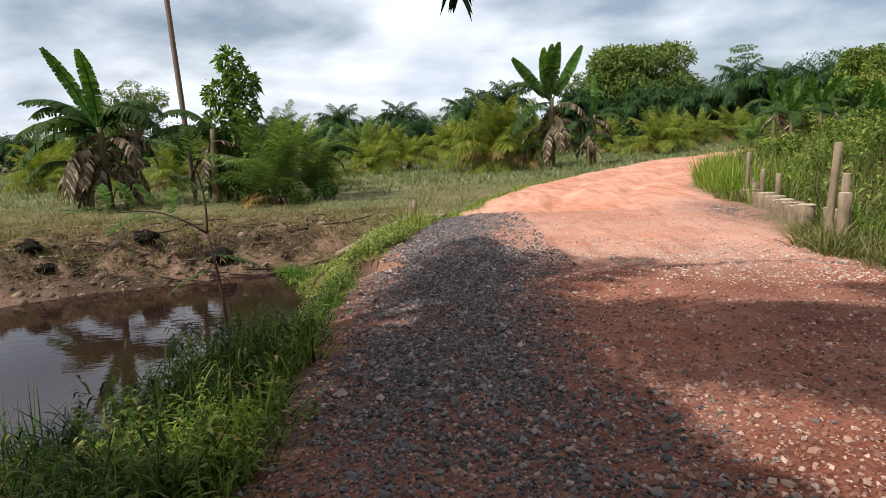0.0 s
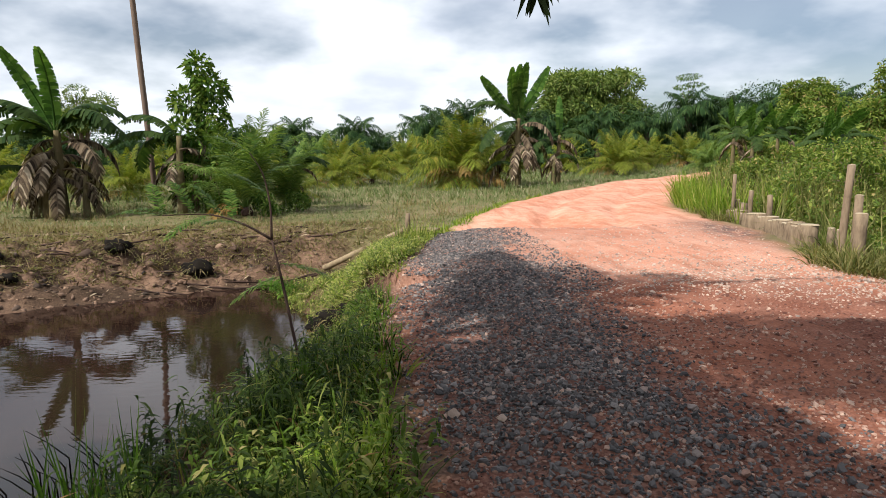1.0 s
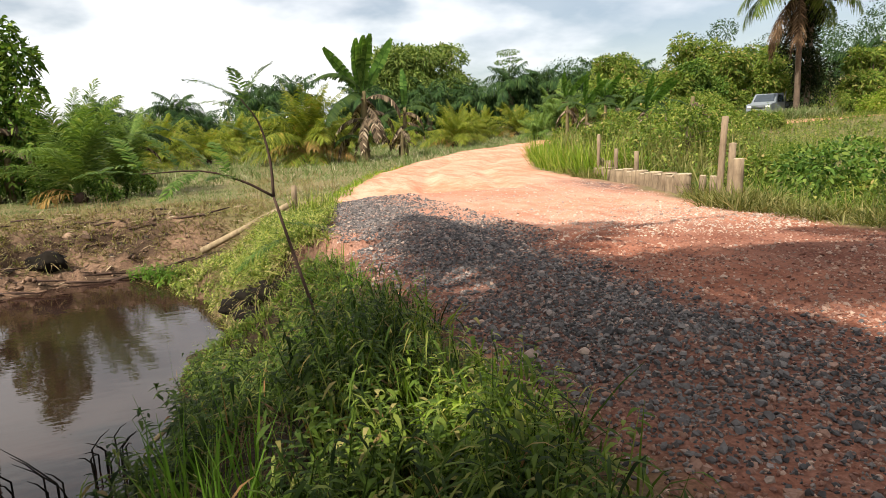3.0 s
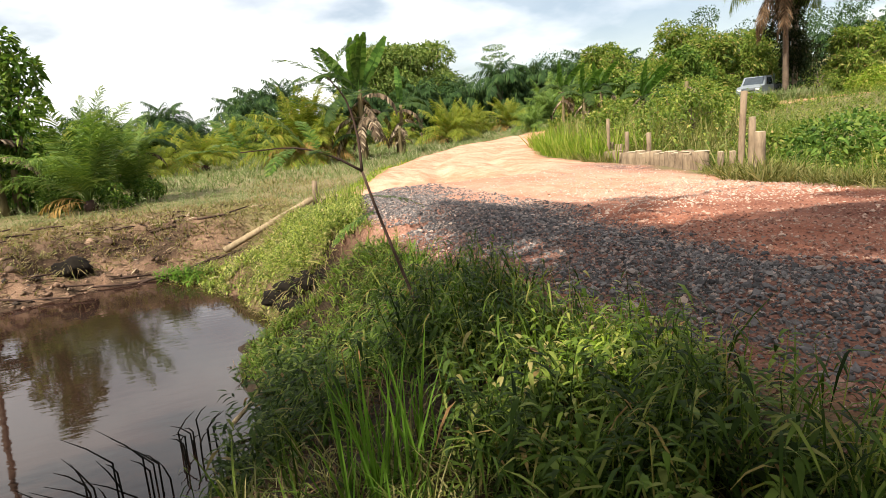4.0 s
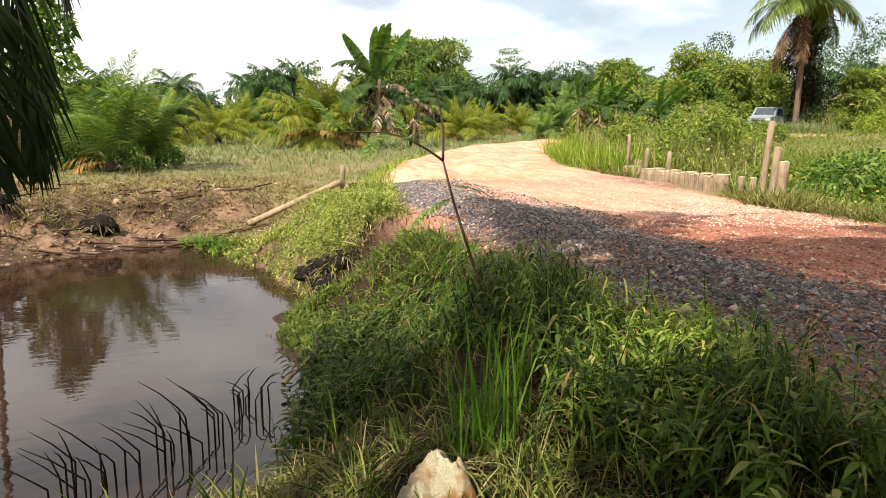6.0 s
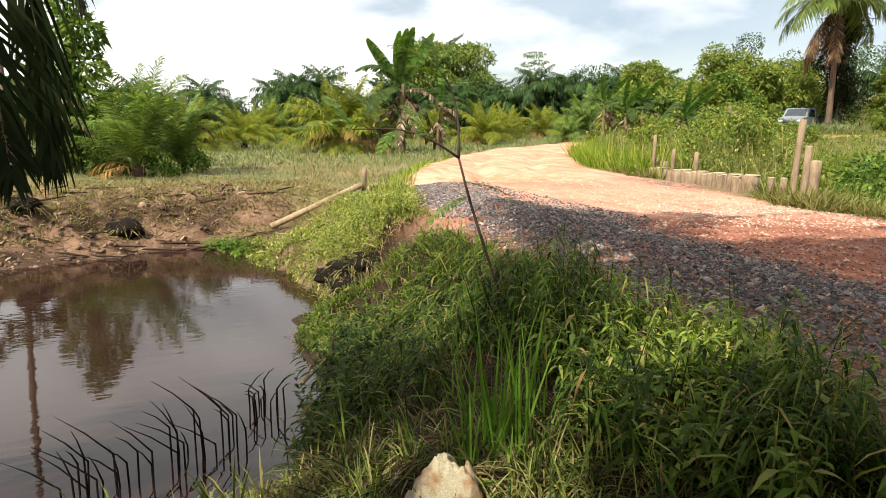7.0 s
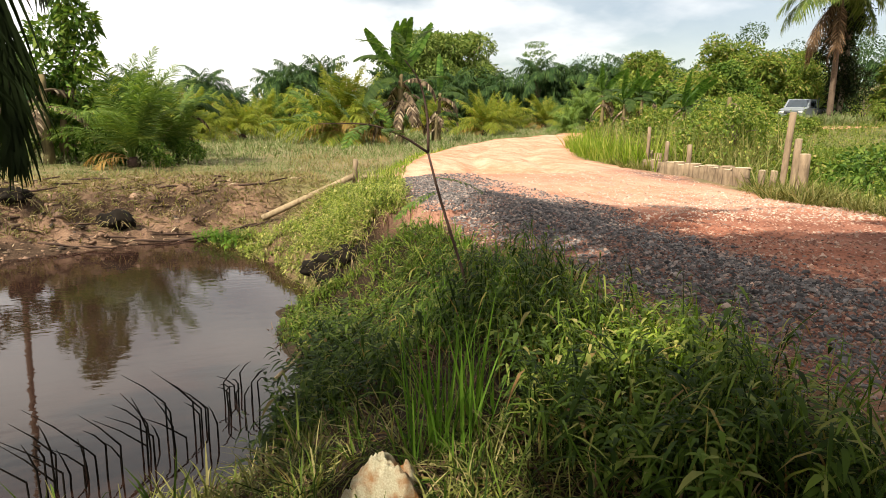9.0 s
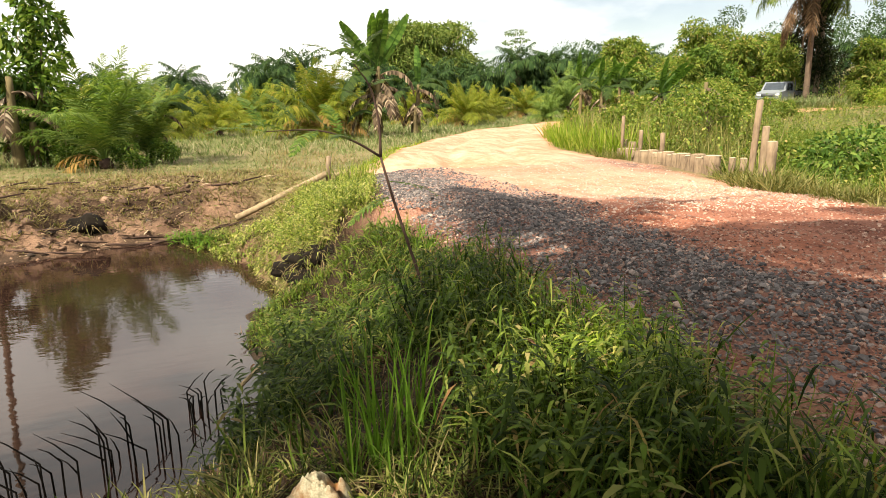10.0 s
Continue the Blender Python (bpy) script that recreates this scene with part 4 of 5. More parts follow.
# ---- palms ----
def palm(name, label, category, base, crown, trunk_r, count, meshes, mat, group="", tilt=(-8, 55), keep=None):
    """A palm: a ringed trunk from base to crown, fronds all round; keep: those that are built."""
    base, crown = np.array(base, float), np.array(crown, float)
    ob = thing(name, label, category, group, pose(*base))
    top = crown - base
    ctrl = np.stack([np.zeros(3), top * np.array([0.25, 0.25, 0.35]), top * np.array([0.6, 0.6, 0.7]), top])
    pts = curve_points(ctrl, 26)
    ring = 1 + 0.07 * (np.arange(26) % 2)
    part("trunk", tube(pts, trunk_r * np.linspace(1.25, 0.8, 26) * ring, 10), PALM_BARK, ob)
    for k in range(count):
        turn = 360 * (k * 0.381966) + rng.uniform(-12, 12)
        up = tilt[0] + (tilt[1] - tilt[0]) * ((k * 7) % count) / count
        if keep is None or k in keep:
            part("frond", meshes[k % len(meshes)], mat, ob, m=pose(*top, 0, -up, turn))
    return ob


rng = np.random.default_rng(12)
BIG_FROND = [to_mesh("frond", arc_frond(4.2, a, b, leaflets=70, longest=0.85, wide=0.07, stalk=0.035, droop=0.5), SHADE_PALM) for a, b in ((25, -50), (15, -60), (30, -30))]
BANK_TEXT = "tall palm with drooping dark fronds on the pond bank, added unseen for its shade"
# palms out of view, added to cast the shade on track and bank
PALMS = (((-7.2, 0.6, -0.4), (-6.6, 2.2, 6.8), BANK_TEXT, 40, (-14, 30)), ((-5.2, -3.2, -0.35), (-3.7, -1.1, 6.9), BANK_TEXT, 40, (-14, 30)),
         ((0.4, -4.4, 0.0), (-0.6, -0.9, 6.6), "tall palm leaning over the gravel track, added unseen for its shade", 40, (-14, 30)), ((-8.8, -1.4, -0.4), (-8.1, 0.2, 6.3), BANK_TEXT, 34, (-14, 40)),
         ((-7.0, -5.2, -0.35), (-5.6, -3.4, 6.6), BANK_TEXT, 34, (-14, 30)))
# the fronds built on each palm, picked so that their shadows fall as wanted
KEEP = (
    (0, 2, 3, 5, 10, 13, 16, 18, 23, 24, 26, 31, 32, 33, 37, 39),
    (0, 3, 5, 7, 8, 10, 13, 15, 16, 20, 23, 25, 26, 28, 29, 30, 31, 34, 36, 37, 39),
    (0, 2, 5, 7, 8, 10, 11, 12, 13, 14, 15, 17, 18, 19, 22, 23, 24, 25, 26, 27, 29, 32, 33, 34, 35, 36, 37, 39),
    (1, 6, 9, 22, 31),
    (2, 4, 5, 6, 7, 8, 9, 10, 12, 13, 15, 16, 19, 20, 21, 22, 23, 25, 26, 27, 28, 29, 31, 32, 33),
)
for which, (foot, crown, text, count, tilt) in enumerate(PALMS):
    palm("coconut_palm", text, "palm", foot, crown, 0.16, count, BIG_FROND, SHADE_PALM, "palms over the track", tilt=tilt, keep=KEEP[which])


rng = np.random.default_rng(99)
RIBBON = np.array([0.35, 0.9, 1.0, 0.85, 0.6, 0.05])


def hanging_frond(label, ctrl, **more):
    """A frond that hangs free, each leaflet a part."""
    stalk, *rows = frond(ctrl, split=True, prof=RIBBON, shaggy=0.13, **more)
    ob = thing("hanging_frond", label, "palm frond")
    part("stalk", stalk, PALM_BARK, ob, "pale midrib")
    k = 2 * len(RIBBON)
    for v, (f,) in rows:
        for q in range(len(v) // k):
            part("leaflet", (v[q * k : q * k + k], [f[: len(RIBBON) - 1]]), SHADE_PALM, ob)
    return ob


hanging_frond("palm frond hanging over the pond, coloured dark as in shade", [(-6.6, 2.2, 6.8), (-5.7, 3.9, 5.8), (-5.03, 5.1, 3.0), (-4.84, 5.27, 1.9), (-4.81, 5.3, 1.25), (-4.79, 5.31, 0.86)], leaflets=56, longest=0.46, wide=0.024, stalk=0.018, droop=0.35, bare=0.5, spread=0.5)
hanging_frond("palm frond drooping beside another, coloured dark as in shade", [(-6.6, 2.2, 6.8), (-5.6, 4.2, 5.9), (-4.9, 5.6, 3.2), (-4.71, 5.8, 1.95), (-4.69, 5.86, 1.33), (-4.70, 5.85, 0.95)], leaflets=48, longest=0.42, wide=0.026, stalk=0.014, droop=0.8, bare=0.5, spread=0.22)
hanging_frond("palm frond reaching out over the pond, coloured dark as in shade", [(-6.6, 2.2, 6.8), (-5.4, 4.3, 6.0), (-4.7, 5.5, 3.4), (-4.52, 5.78, 2.4), (-4.44, 5.84, 2.0)], leaflets=40, longest=0.34, wide=0.026, stalk=0.012, droop=0.8, bare=0.45, spread=0.22)
hanging_frond("dark palm frond drooping over the track", [(-0.6, -0.9, 6.6), (-0.4, 1.6, 7.0), (0.0, 4.5, 5.6), (0.15, 5.7, 3.7), (0.2, 6.0, 2.9)], leaflets=50, longest=0.6, wide=0.045, stalk=0.03, droop=0.5, spread=0.6)

def palm_set(length, arcs, mat, **more):
    return [to_mesh("frond", arc_frond(length, a, b, shaggy=0.17, **more), mat) for a, b in arcs]


FAN = ((86, 30), (78, 5), (66, -20), (54, -45), (88, 55), (40, -55))
GREEN_UP = palm_set(3.1, ((86, 38), (80, 15), (72, -5), (88, 60), (62, -20)), PALM_LEAF, leaflets=70, longest=0.72, wide=0.030, stalk=0.022, droop=0.4, bare=0.16)
YOUNG = palm_set(2.2, FAN, YOUNG_PALM, leaflets=62, longest=0.55, wide=0.026, stalk=0.026, droop=0.6, bare=0.27, prof=FAR_LEAF, rings=10)
GREEN = palm_set(2.4, FAN, PALM_LEAF, leaflets=60, longest=0.6, wide=0.032, stalk=0.026, droop=0.8, bare=0.25, prof=FAR_LEAF, rings=10)
WITHERED = palm_set(1.7, ((35, -60), (20, -75), (55, -50)), DRY_FROND, leaflets=30, longest=0.4, wide=0.04, stalk=0.022, droop=0.8, bare=0.2, prof=FAR_LEAF, rings=10)


def oil_palm(x, y, scale, meshes, mat, label, count=13, dry=0):
    z = float(land(np.array([x]), np.array([y]))[0])
    ob = thing("oil_palm", label, "oil palm", "young oil palms in the field", pose(x, y, z - 0.03))
    part("trunk", tube([(0, 0, 0), (0, 0, 0.15 * scale), (0.02, 0, 0.32 * scale)], [0.16 * scale, 0.2 * scale, 0.09 * scale], 9), DARK_TWIG, ob)
    for k in range(count):
        m = pose(0, 0, 0.15 * scale, 0, rng.uniform(-8, 12), k * 137.5 + rng.uniform(-18, 18)) @ Matrix.Scale(scale * rng.uniform(0.8, 1.12), 4)
        part("frond", meshes[k % len(meshes)], mat, ob, m=m)
    for k in range(dry):
        part("dry_frond", WITHERED[k % 3], DRY_FROND, ob, "withered orange-brown frond", m=pose(0, 0, 0.2 * scale, 0, 0, 175 + k * 47) @ Matrix.Scale(scale * rng.uniform(0.8, 1.1), 4))
    return ob


YELLOW_TEXT, GREEN_TEXT = "young yellow-green oil palm bush in the meadow", "young green oil palm with feathery fronds"
oil_palm(-5.75, 22.2, 1.05, GREEN_UP, PALM_LEAF, GREEN_TEXT, 22, 2)
oil_palm(-4.6, 23.4, 0.8, GREEN_UP, PALM_LEAF, GREEN_TEXT, 18)
oil_palm(3.0, 34.6, 1.72, YOUNG, YOUNG_PALM, "young yellow-green oil palm with orange withered lower fronds", 44, 12)
for x, y, s in ((-5.1, 29.0, 0.75), (-4.0, 36.0, 1.0), (-1.9, 38.0, 1.1), (-8.5, 32.0, 1.0), (-12.5, 30.0, 1.0), (-17.0, 31.0, 1.1), (-20.5, 33, 1.1), (-4.6, 50.0, 1.4),
                (0.5, 52.0, 1.4), (-10.0, 46.0, 1.4), (14.2, 42.0, 1.4), (16.6, 46.5, 1.3), (12.5, 48.0, 1.3), (21.0, 46.0, 1.2), (8.0, 50.0, 1.4), (-15.0, 42.0, 1.3), (-24.0, 40.0, 1.4), (19.4, 49.0, 1.2)):
    oil_palm(x, y, s, YOUNG, YOUNG_PALM, YELLOW_TEXT, 28, 2)
for x, y, s in ((25.6, 47.0, 1.5), (22.0, 37.5, 0.9), (18.5, 38.0, 0.8), (2.0, 58.0, 1.6), (-7.0, 58, 1.6), (28.5, 49.0, 1.5)):
    oil_palm(x, y, s, GREEN, PALM_LEAF, GREEN_TEXT, 26)


# ---- banana plants ----
def banana_leaf(length, width, start, end, torn=0.4, hang=0.35):
    """A banana leaf: midrib, and blade halves split into ragged lobes."""
    a = np.radians(np.linspace(start, end, 12))
    p = np.vstack([[0, 0, 0], np.cumsum(np.stack([np.cos(a), 0 * a, np.sin(a)], 1) * length / 12, 0)])
    s = np.linspace(0, 1, 13)
    geo = [tube(p, 0.035 * (1 - 0.85 * s), 5)]
    lobes = 22
    u = np.linspace(0.14, 0.985, lobes)
    at = np.stack([np.interp(u, s, p[:, k]) for k in range(3)], 1)
    t = unit(np.stack([np.interp(u, s, np.gradient(p[:, k])) for k in range(3)], 1))
    half = width / 2 * np.clip(np.sin(np.pi * (0.04 + 0.93 * u)), 0.12, 1) ** 0.55
    step = length * 0.845 / (lobes - 1)
    for sign in (-1, 1):
        way = unit(np.stack([0 * u, sign + 0 * u, 0 * u], 1) + t * 0.35 + np.array([0, 0, 0.25]))
        side = t + rng.normal(0, 0.05 + 0.1 * torn, t.shape)
        geo.append(strips(at, way, half * rng.uniform(1 - 0.3 * torn, 1.05, lobes), step * (1.12 - 0.25 * torn), hang + torn * rng.random(lobes) * 0.8, np.array([1.0, 1.02, 1.0, 0.75]), side))
    return join(geo)


BAN_UP = [to_mesh("leaf", banana_leaf(2.35, 0.5, a, b, 0.2), BANANA_LEAF) for a, b in ((86, 60), (80, 35), (84, 50))]
BAN_SPREAD = [to_mesh("leaf", banana_leaf(2.2, 0.85, a, b, 0.45, 0.55), BANANA_DARK) for a, b in ((55, -45), (45, -30), (60, -60))]
BAN_DRY = [to_mesh("dry_leaf", banana_leaf(1.9, 0.42, a, b, 0.5, 0.9), BANANA_DRY) for a, b in ((10, -89), (-20, -88), (30, -88))]


def banana(x, y, height, label, ups, spreads, dries, scale=1.0, group="banana plants", stems=1):
    """ups, spreads: each leaf's turn, lift and sideways tilt in degrees."""
    z = float(land(np.array([x]), np.array([y]))[0])
    ob = thing("banana_plant", label, "banana plant", group, pose(x, y, z - 0.04))
    for k in range(stems):
        ox, oy, hh = (0, 0, height) if k == 0 else (rng.uniform(-0.6, 0.6), rng.uniform(-0.3, 0.5), height * rng.uniform(0.35, 0.7))
        part("stem", tube(curve_points([(ox, oy, 0), (ox * 1.02, oy, hh * 0.5), (ox + 0.05, oy, hh)], 9), np.linspace(0.17, 0.08, 9) * scale, 9), BANANA_STEM, ob)
    for k, (turn, lift, tilt) in enumerate(ups):
        part("leaf", BAN_UP[k % 3], BANANA_LEAF, ob, m=pose(0, 0, height - 0.15, 0, tilt, 0) @ pose(0, 0, 0, 0, -lift, turn) @ Matrix.Scale(scale, 4))
    for k, (turn, lift, tilt) in enumerate(spreads):
        part("leaf", BAN_SPREAD[k % 3], BANANA_DARK, ob, "dark tattered arching leaf", m=pose(0, 0, height - 0.2, 0, tilt, 0) @ pose(0, 0, 0, 0, -lift, turn) @ Matrix.Scale(scale, 4))
    for k in range(dries):
        h = height * rng.uniform(0.45, 0.9)
        part("dry_leaf", BAN_DRY[k % 3], BANANA_DRY, ob, "brown withered hanging leaf", m=pose(rng.uniform(-0.25, 0.25), rng.uniform(-0.25, 0.25), h, 0, 0, k * 137) @ Matrix.Scale(min(1.0, h / 1.9) * scale, 4))
    return ob


banana(-11.8, 22.6, 2.9, "banana plant with dark tattered leaves and withered skirts", [(260, 0, -18), (280, 2, 4), (120, -20, -40)], [(175, 10, 0), (190, -8, 0), (5, 15, 0), (-10, -8, 0), (200, -28, 0), (340, 5, 0), (250, 0, -25), (185, 18, 0)], 17, 1.3, stems=3)
banana(-12.7, 22.9, 1.7, "dead-leaved banana stump beside the taller plant", [], [(200, -20, 0)], 13, 1.0, stems=2)
banana(-10.9, 22.3, 1.4, "withered low banana shoot with brown leaves", [], [], 7, 0.8, stems=1)
banana(5.65, 33.0, 3.55, "tall banana plant with upright young leaves beside the track", [(265, 0, -42), (280, 0, -20), (270, -3, 4), (255, 0, 33), (278, 4, -8)], [(176, 14, 0), (200, -40, 0)], 11, 1.3, stems=2)
banana(7.9, 33.4, 2.6, "banana plant with folded dark leaf beside the track", [(90, 4, 4)], [(330, -20, 0), (200, -30, 0), (10, 0, 0)], 6, 0.95, stems=2)
banana(5.4, 32.6, 1.4, "low withered banana shoot", [], [(170, -20, 0)], 7, 0.8)
banana(7.4, 32.4, 1.5, "low withered banana shoot", [], [(20, -10, 0)], 7, 0.8)
banana(-8.2, 23.4, 2.7, "banana plant with an arching leaf beside the pole", [], [(172, 15, 0), (185, -10, 0), (160, -30, 0)], 5, 1.1, stems=2)
banana(-4.4, 23.8, 1.7, "banana plant behind the young oil palm", [], [(10, 20, 0), (30, 0, 0), (350, 5, 0)], 5, 0.7)
for x, y, h in ((13.5, 25.0, 2.1), (15.5, 26.5, 2.4), (17.5, 25.5, 2.0), (14.4, 28.0, 2.5), (19.0, 27.5, 2.1), (16.4, 24.6, 1.7)):
    banana(x, y, h, "pale green banana plant in the slope thicket", [(270, -10, rng.uniform(-40, -15)), (260, -15, rng.uniform(10, 30)), (280, -30, rng.uniform(-65, -45))], [(rng.uniform(150, 200), -5, 0), (rng.uniform(-30, 20), -5, 0), (250, -15, 0)], 4, 0.7, "bananas in the thicket")
banana(19.4, 25.2, 2.0, "dead banana plant with bleached hanging leaves", [], [], 14, 1.05)


# ---- trees and shrubs ----
def tree(name, label, x, y, height, blobs, count, size, mat, trunk=0.15, group="", category="tree", bark=None, prof=LANCE):
    """blobs: leafy masses (dx, dy, z, rx, ry, rz) about the foot."""
    z = float(land(np.array([x]), np.array([y]))[0])
    ob = thing(name, label, category, group, pose(x, y, z - 0.05))
    pts = curve_points([(0, 0, 0), (0.05 * height * 0.3, 0, height * 0.35), (-0.02 * height, 0.02 * height, height * 0.7)], 9)
    limbs = [tube(pts, np.linspace(trunk, trunk * 0.45, 9), 8)]
    for b in blobs:
        mid = pts[4] * 0.5 + np.array(b[:3]) * 0.5 + np.array([0, 0, 0.05 * height])
        limbs.append(tube(curve_points([pts[3], mid, b[:3]], 7), np.linspace(trunk * 0.5, trunk * 0.12, 7), 6))
    part("trunk", join(limbs), bark or TREE_BARK, ob)
    part("crown", leaf_cloud(blobs, count, size, prof), mat, ob)
    return ob


tree("mango_tree", "slender leafy tree with drooping leaves beside the pole", -7.7, 24.3, 5.3, [(0.1, 0, 5.1, 0.45, 0.45, 0.5), (0.5, 0, 4.4, 0.6, 0.6, 0.5), (-0.3, 0.1, 4.0, 0.65, 0.65, 0.5), (0.45, 0, 3.4, 0.6, 0.6, 0.5), (-0.4, 0, 2.9, 0.75, 0.7, 0.5), (0.2, 0, 2.3, 0.8, 0.7, 0.5), (-0.6, -0.1, 1.6, 0.7, 0.7, 0.5), (0.7, 0, 1.5, 0.8, 0.8, 0.6), (0, 0, 0.8, 1.0, 0.9, 0.6)], 4200, 0.25, TREE_LEAF, 0.09)
for x, y, r in ((-7.0, 23.2, 0.62), (-5.2, 22.3, 0.7), (-4.2, 22.8, 0.6), (-6.4, 22.6, 0.45)):
    tree("bush", "dark leafy bush under the slender tree", x, y, r * 1.7, masses(7, r, r, 0.2, r * 1.1, r * 0.42), 1600, 0.11, TREE_LEAF, 0.05, "bushes in the meadow", "bush")
tree("rain_tree", "large round-crowned tree above the plantation", 21.5, 71.0, 10, masses(64, 7.0, 4.5, 3.6, 9.8, 1.9, 0.8), 46000, 0.42, PALE_TREE, 0.4, prof=FAR_LEAF)
tree("rain_tree", "round pale tree behind the banana plants", -22.5, 48.0, 6.5, masses(14, 2.6, 2.4, 3.4, 6.4, 1.0), 9000, 0.2, PALE_TREE, 0.16, prof=FAR_LEAF)

tree("emergent_tree", "thin tall tree with a flat crown above the plantation", 31.3, 67.5, 8.8, [(0, 0, 8.4, 1.3, 1.2, 0.3), (0.7, 0, 7.6, 0.9, 0.9, 0.25), (-0.8, 0, 7.3, 0.8, 0.8, 0.25), (0.2, 0, 6.6, 1.1, 0.9, 0.3)], 900, 0.22, TREE_LEAF, 0.10)

# far plantation of full-grown palms
FAR_FROND = [arc_frond(2.5, a, b, leaflets=26, longest=0.75, wide=0.085, stalk=0.04, droop=1.0, prof=FAR_LEAF, rings=8, shaggy=0.16) for a, b in ((65, -50), (45, -75), (80, 0))]


def turned(geo, m):
    v, f = geo
    r = np.array(m)
    return v @ r[:3, :3].T + r[:3, 3], f


def far_palm(h, count):
    ob = thing("plantation_palm", "full-grown dark green oil palm of the distant plantation", "palm", "plantation palms", pose(0, 0, -50))
    part("trunk", tube([(0, 0, 0), (0.05, 0, h * 0.5), (0, 0, h)], [0.32, 0.27, 0.22], 8), PALM_BARK, ob)
    part("crown", join([turned(FAR_FROND[k % 3], pose(0, 0, h - 0.1, 0, rng.uniform(-15, 20), k * 137.5)) for k in range(count)]), FAR_PALM, ob)
    return ob


models = [far_palm(1.4, 24), far_palm(2.1, 24), far_palm(3.0, 22)]


def plant_far(x, y, k, s=1.0):
    z = float(land(np.array([x]), np.array([y]))[0])
    return copy_thing(models[k % 3], pose(x, y, z - 0.1, 0, 0, rng.uniform(0, 360)) @ Matrix.Scale(s, 4))


for k in range(84):
    u = k / 83
    plant_far(-60 + 82 * u + rng.uniform(-1.5, 1.5), 60 + rng.uniform(-4, 14) + 6 * u, k, rng.uniform(0.85, 1.25))
for k in range(84):
    u = k / 83
    plant_far(13 + 44 * u + rng.uniform(-1.5, 1.5), 69 - 14 * u + rng.uniform(-6, 7), k + 1, rng.uniform(1.0, 1.4))
for k in range(24):
    u = k / 23
    plant_far(42 + 40 * u + rng.uniform(-2, 2), 58 - 36 * u + rng.uniform(-4, 6), k + 2, rng.uniform(1.1, 1.6))
plant_far(38.6, 61.0, 2, 1.5)
plant_far(44.0, 58.0, 1, 1.3)
plant_far(7.4, 68.0, 2, 1.6)
plant_far(5.0, 69.0, 2, 1.5)
for ob in models:
    for o in (*ob.children_recursive, ob):
        bpy.data.objects.remove(o)

# woodland behind the plantation, and the wooded slope
woods = []
for k in range(70):
    u = k / 69
    x = -95 + 230 * u + rng.uniform(-2, 2)
    y = 95 + 10 * math.sin(k) - 30 * ss(0.5, 1.0, u)
    z = float(land(np.array([x]), np.array([y]))[0])
    woods += [(x + a, y + b, z + c + 1.0, d * 1.3, e * 1.3, f * 1.3) for a, b, c, d, e, f in masses(3, 3, 3, 0.0, 2.8 + 5.4 * ss(0.5, 0.7, u), 2.0)]
tagged(part("far_woods", leaf_cloud(woods, 70000, 0.38, FAR_LEAF), FAR_PALM), "dark continuous woodland on the horizon", "woods", kind="stuff")
under = []
for k in range(110):
    u = k / 109
    x, y = -62 + 125 * u + rng.uniform(-1, 1), 60 + rng.uniform(-5, 10) - 14 * ss(0.55, 1.0, u)
    z = float(land(np.array([x]), np.array([y]))[0])
    r = rng.uniform(0.9, 1.7)
    under.append((x, y, z + 0.5 * r, r * 1.5, r * 1.2, r))
tagged(part("plantation_undergrowth", leaf_cloud(under, 22000, 0.34, FAR_LEAF), FAR_PALM), "dark low undergrowth between the plantation palms", "undergrowth", kind="stuff")

for x, y, h, r, n in ((33.8, 41.5, 6.2, 3.4, 9), (30.0, 44.5, 5.2, 3.0, 8), (36.5, 37.0, 5.6, 3.0, 9), (27.0, 42.0, 3.6, 2.4, 8), (24.0, 34.5, 2.6, 1.8, 7), (21.5, 30.0, 2.1, 1.5, 6), (27.0, 35.5, 3.1, 2.1, 8),
                   (29.5, 36.5, 3.8, 2.2, 7), (16.5, 29.5, 1.8, 1.4, 6), (38.0, 30.0, 4.2, 2.4, 8), (42.0, 26.5, 4.2, 2.4, 7), (33.0, 37.5, 4.8, 2.6, 8), (24.5, 38.5, 3.0, 2.0, 7)):
    tree("shrub_tree", "dense creeper-grown shrub tree on the wooded slope", x, y, h, masses(24, r, r * 0.9, h * 0.12, h * 0.95, r * 0.34), n * 1200, 0.27, (THICKET_LEAF, TREE_LEAF, THICKET_LEAF)[n % 3], 0.14, "shrub trees on the slope", "shrub", prof=FAR_LEAF)
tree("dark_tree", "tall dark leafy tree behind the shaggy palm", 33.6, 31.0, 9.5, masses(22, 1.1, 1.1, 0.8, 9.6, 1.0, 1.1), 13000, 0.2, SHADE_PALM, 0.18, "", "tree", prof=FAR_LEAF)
for x, y in ((34.0, 26.4), (35.6, 26.0), (37.2, 25.6), (38.6, 25.0)):
    tree("bush", "low sunlit bright green bush beside the upper track", x, y, 1.5, masses(9, 1.1, 0.9, 0.2, 1.3, 0.55), 3200, 0.17, BRIGHT_GRASS, 0.05, "bushes on the slope", "bush", prof=FAR_LEAF)
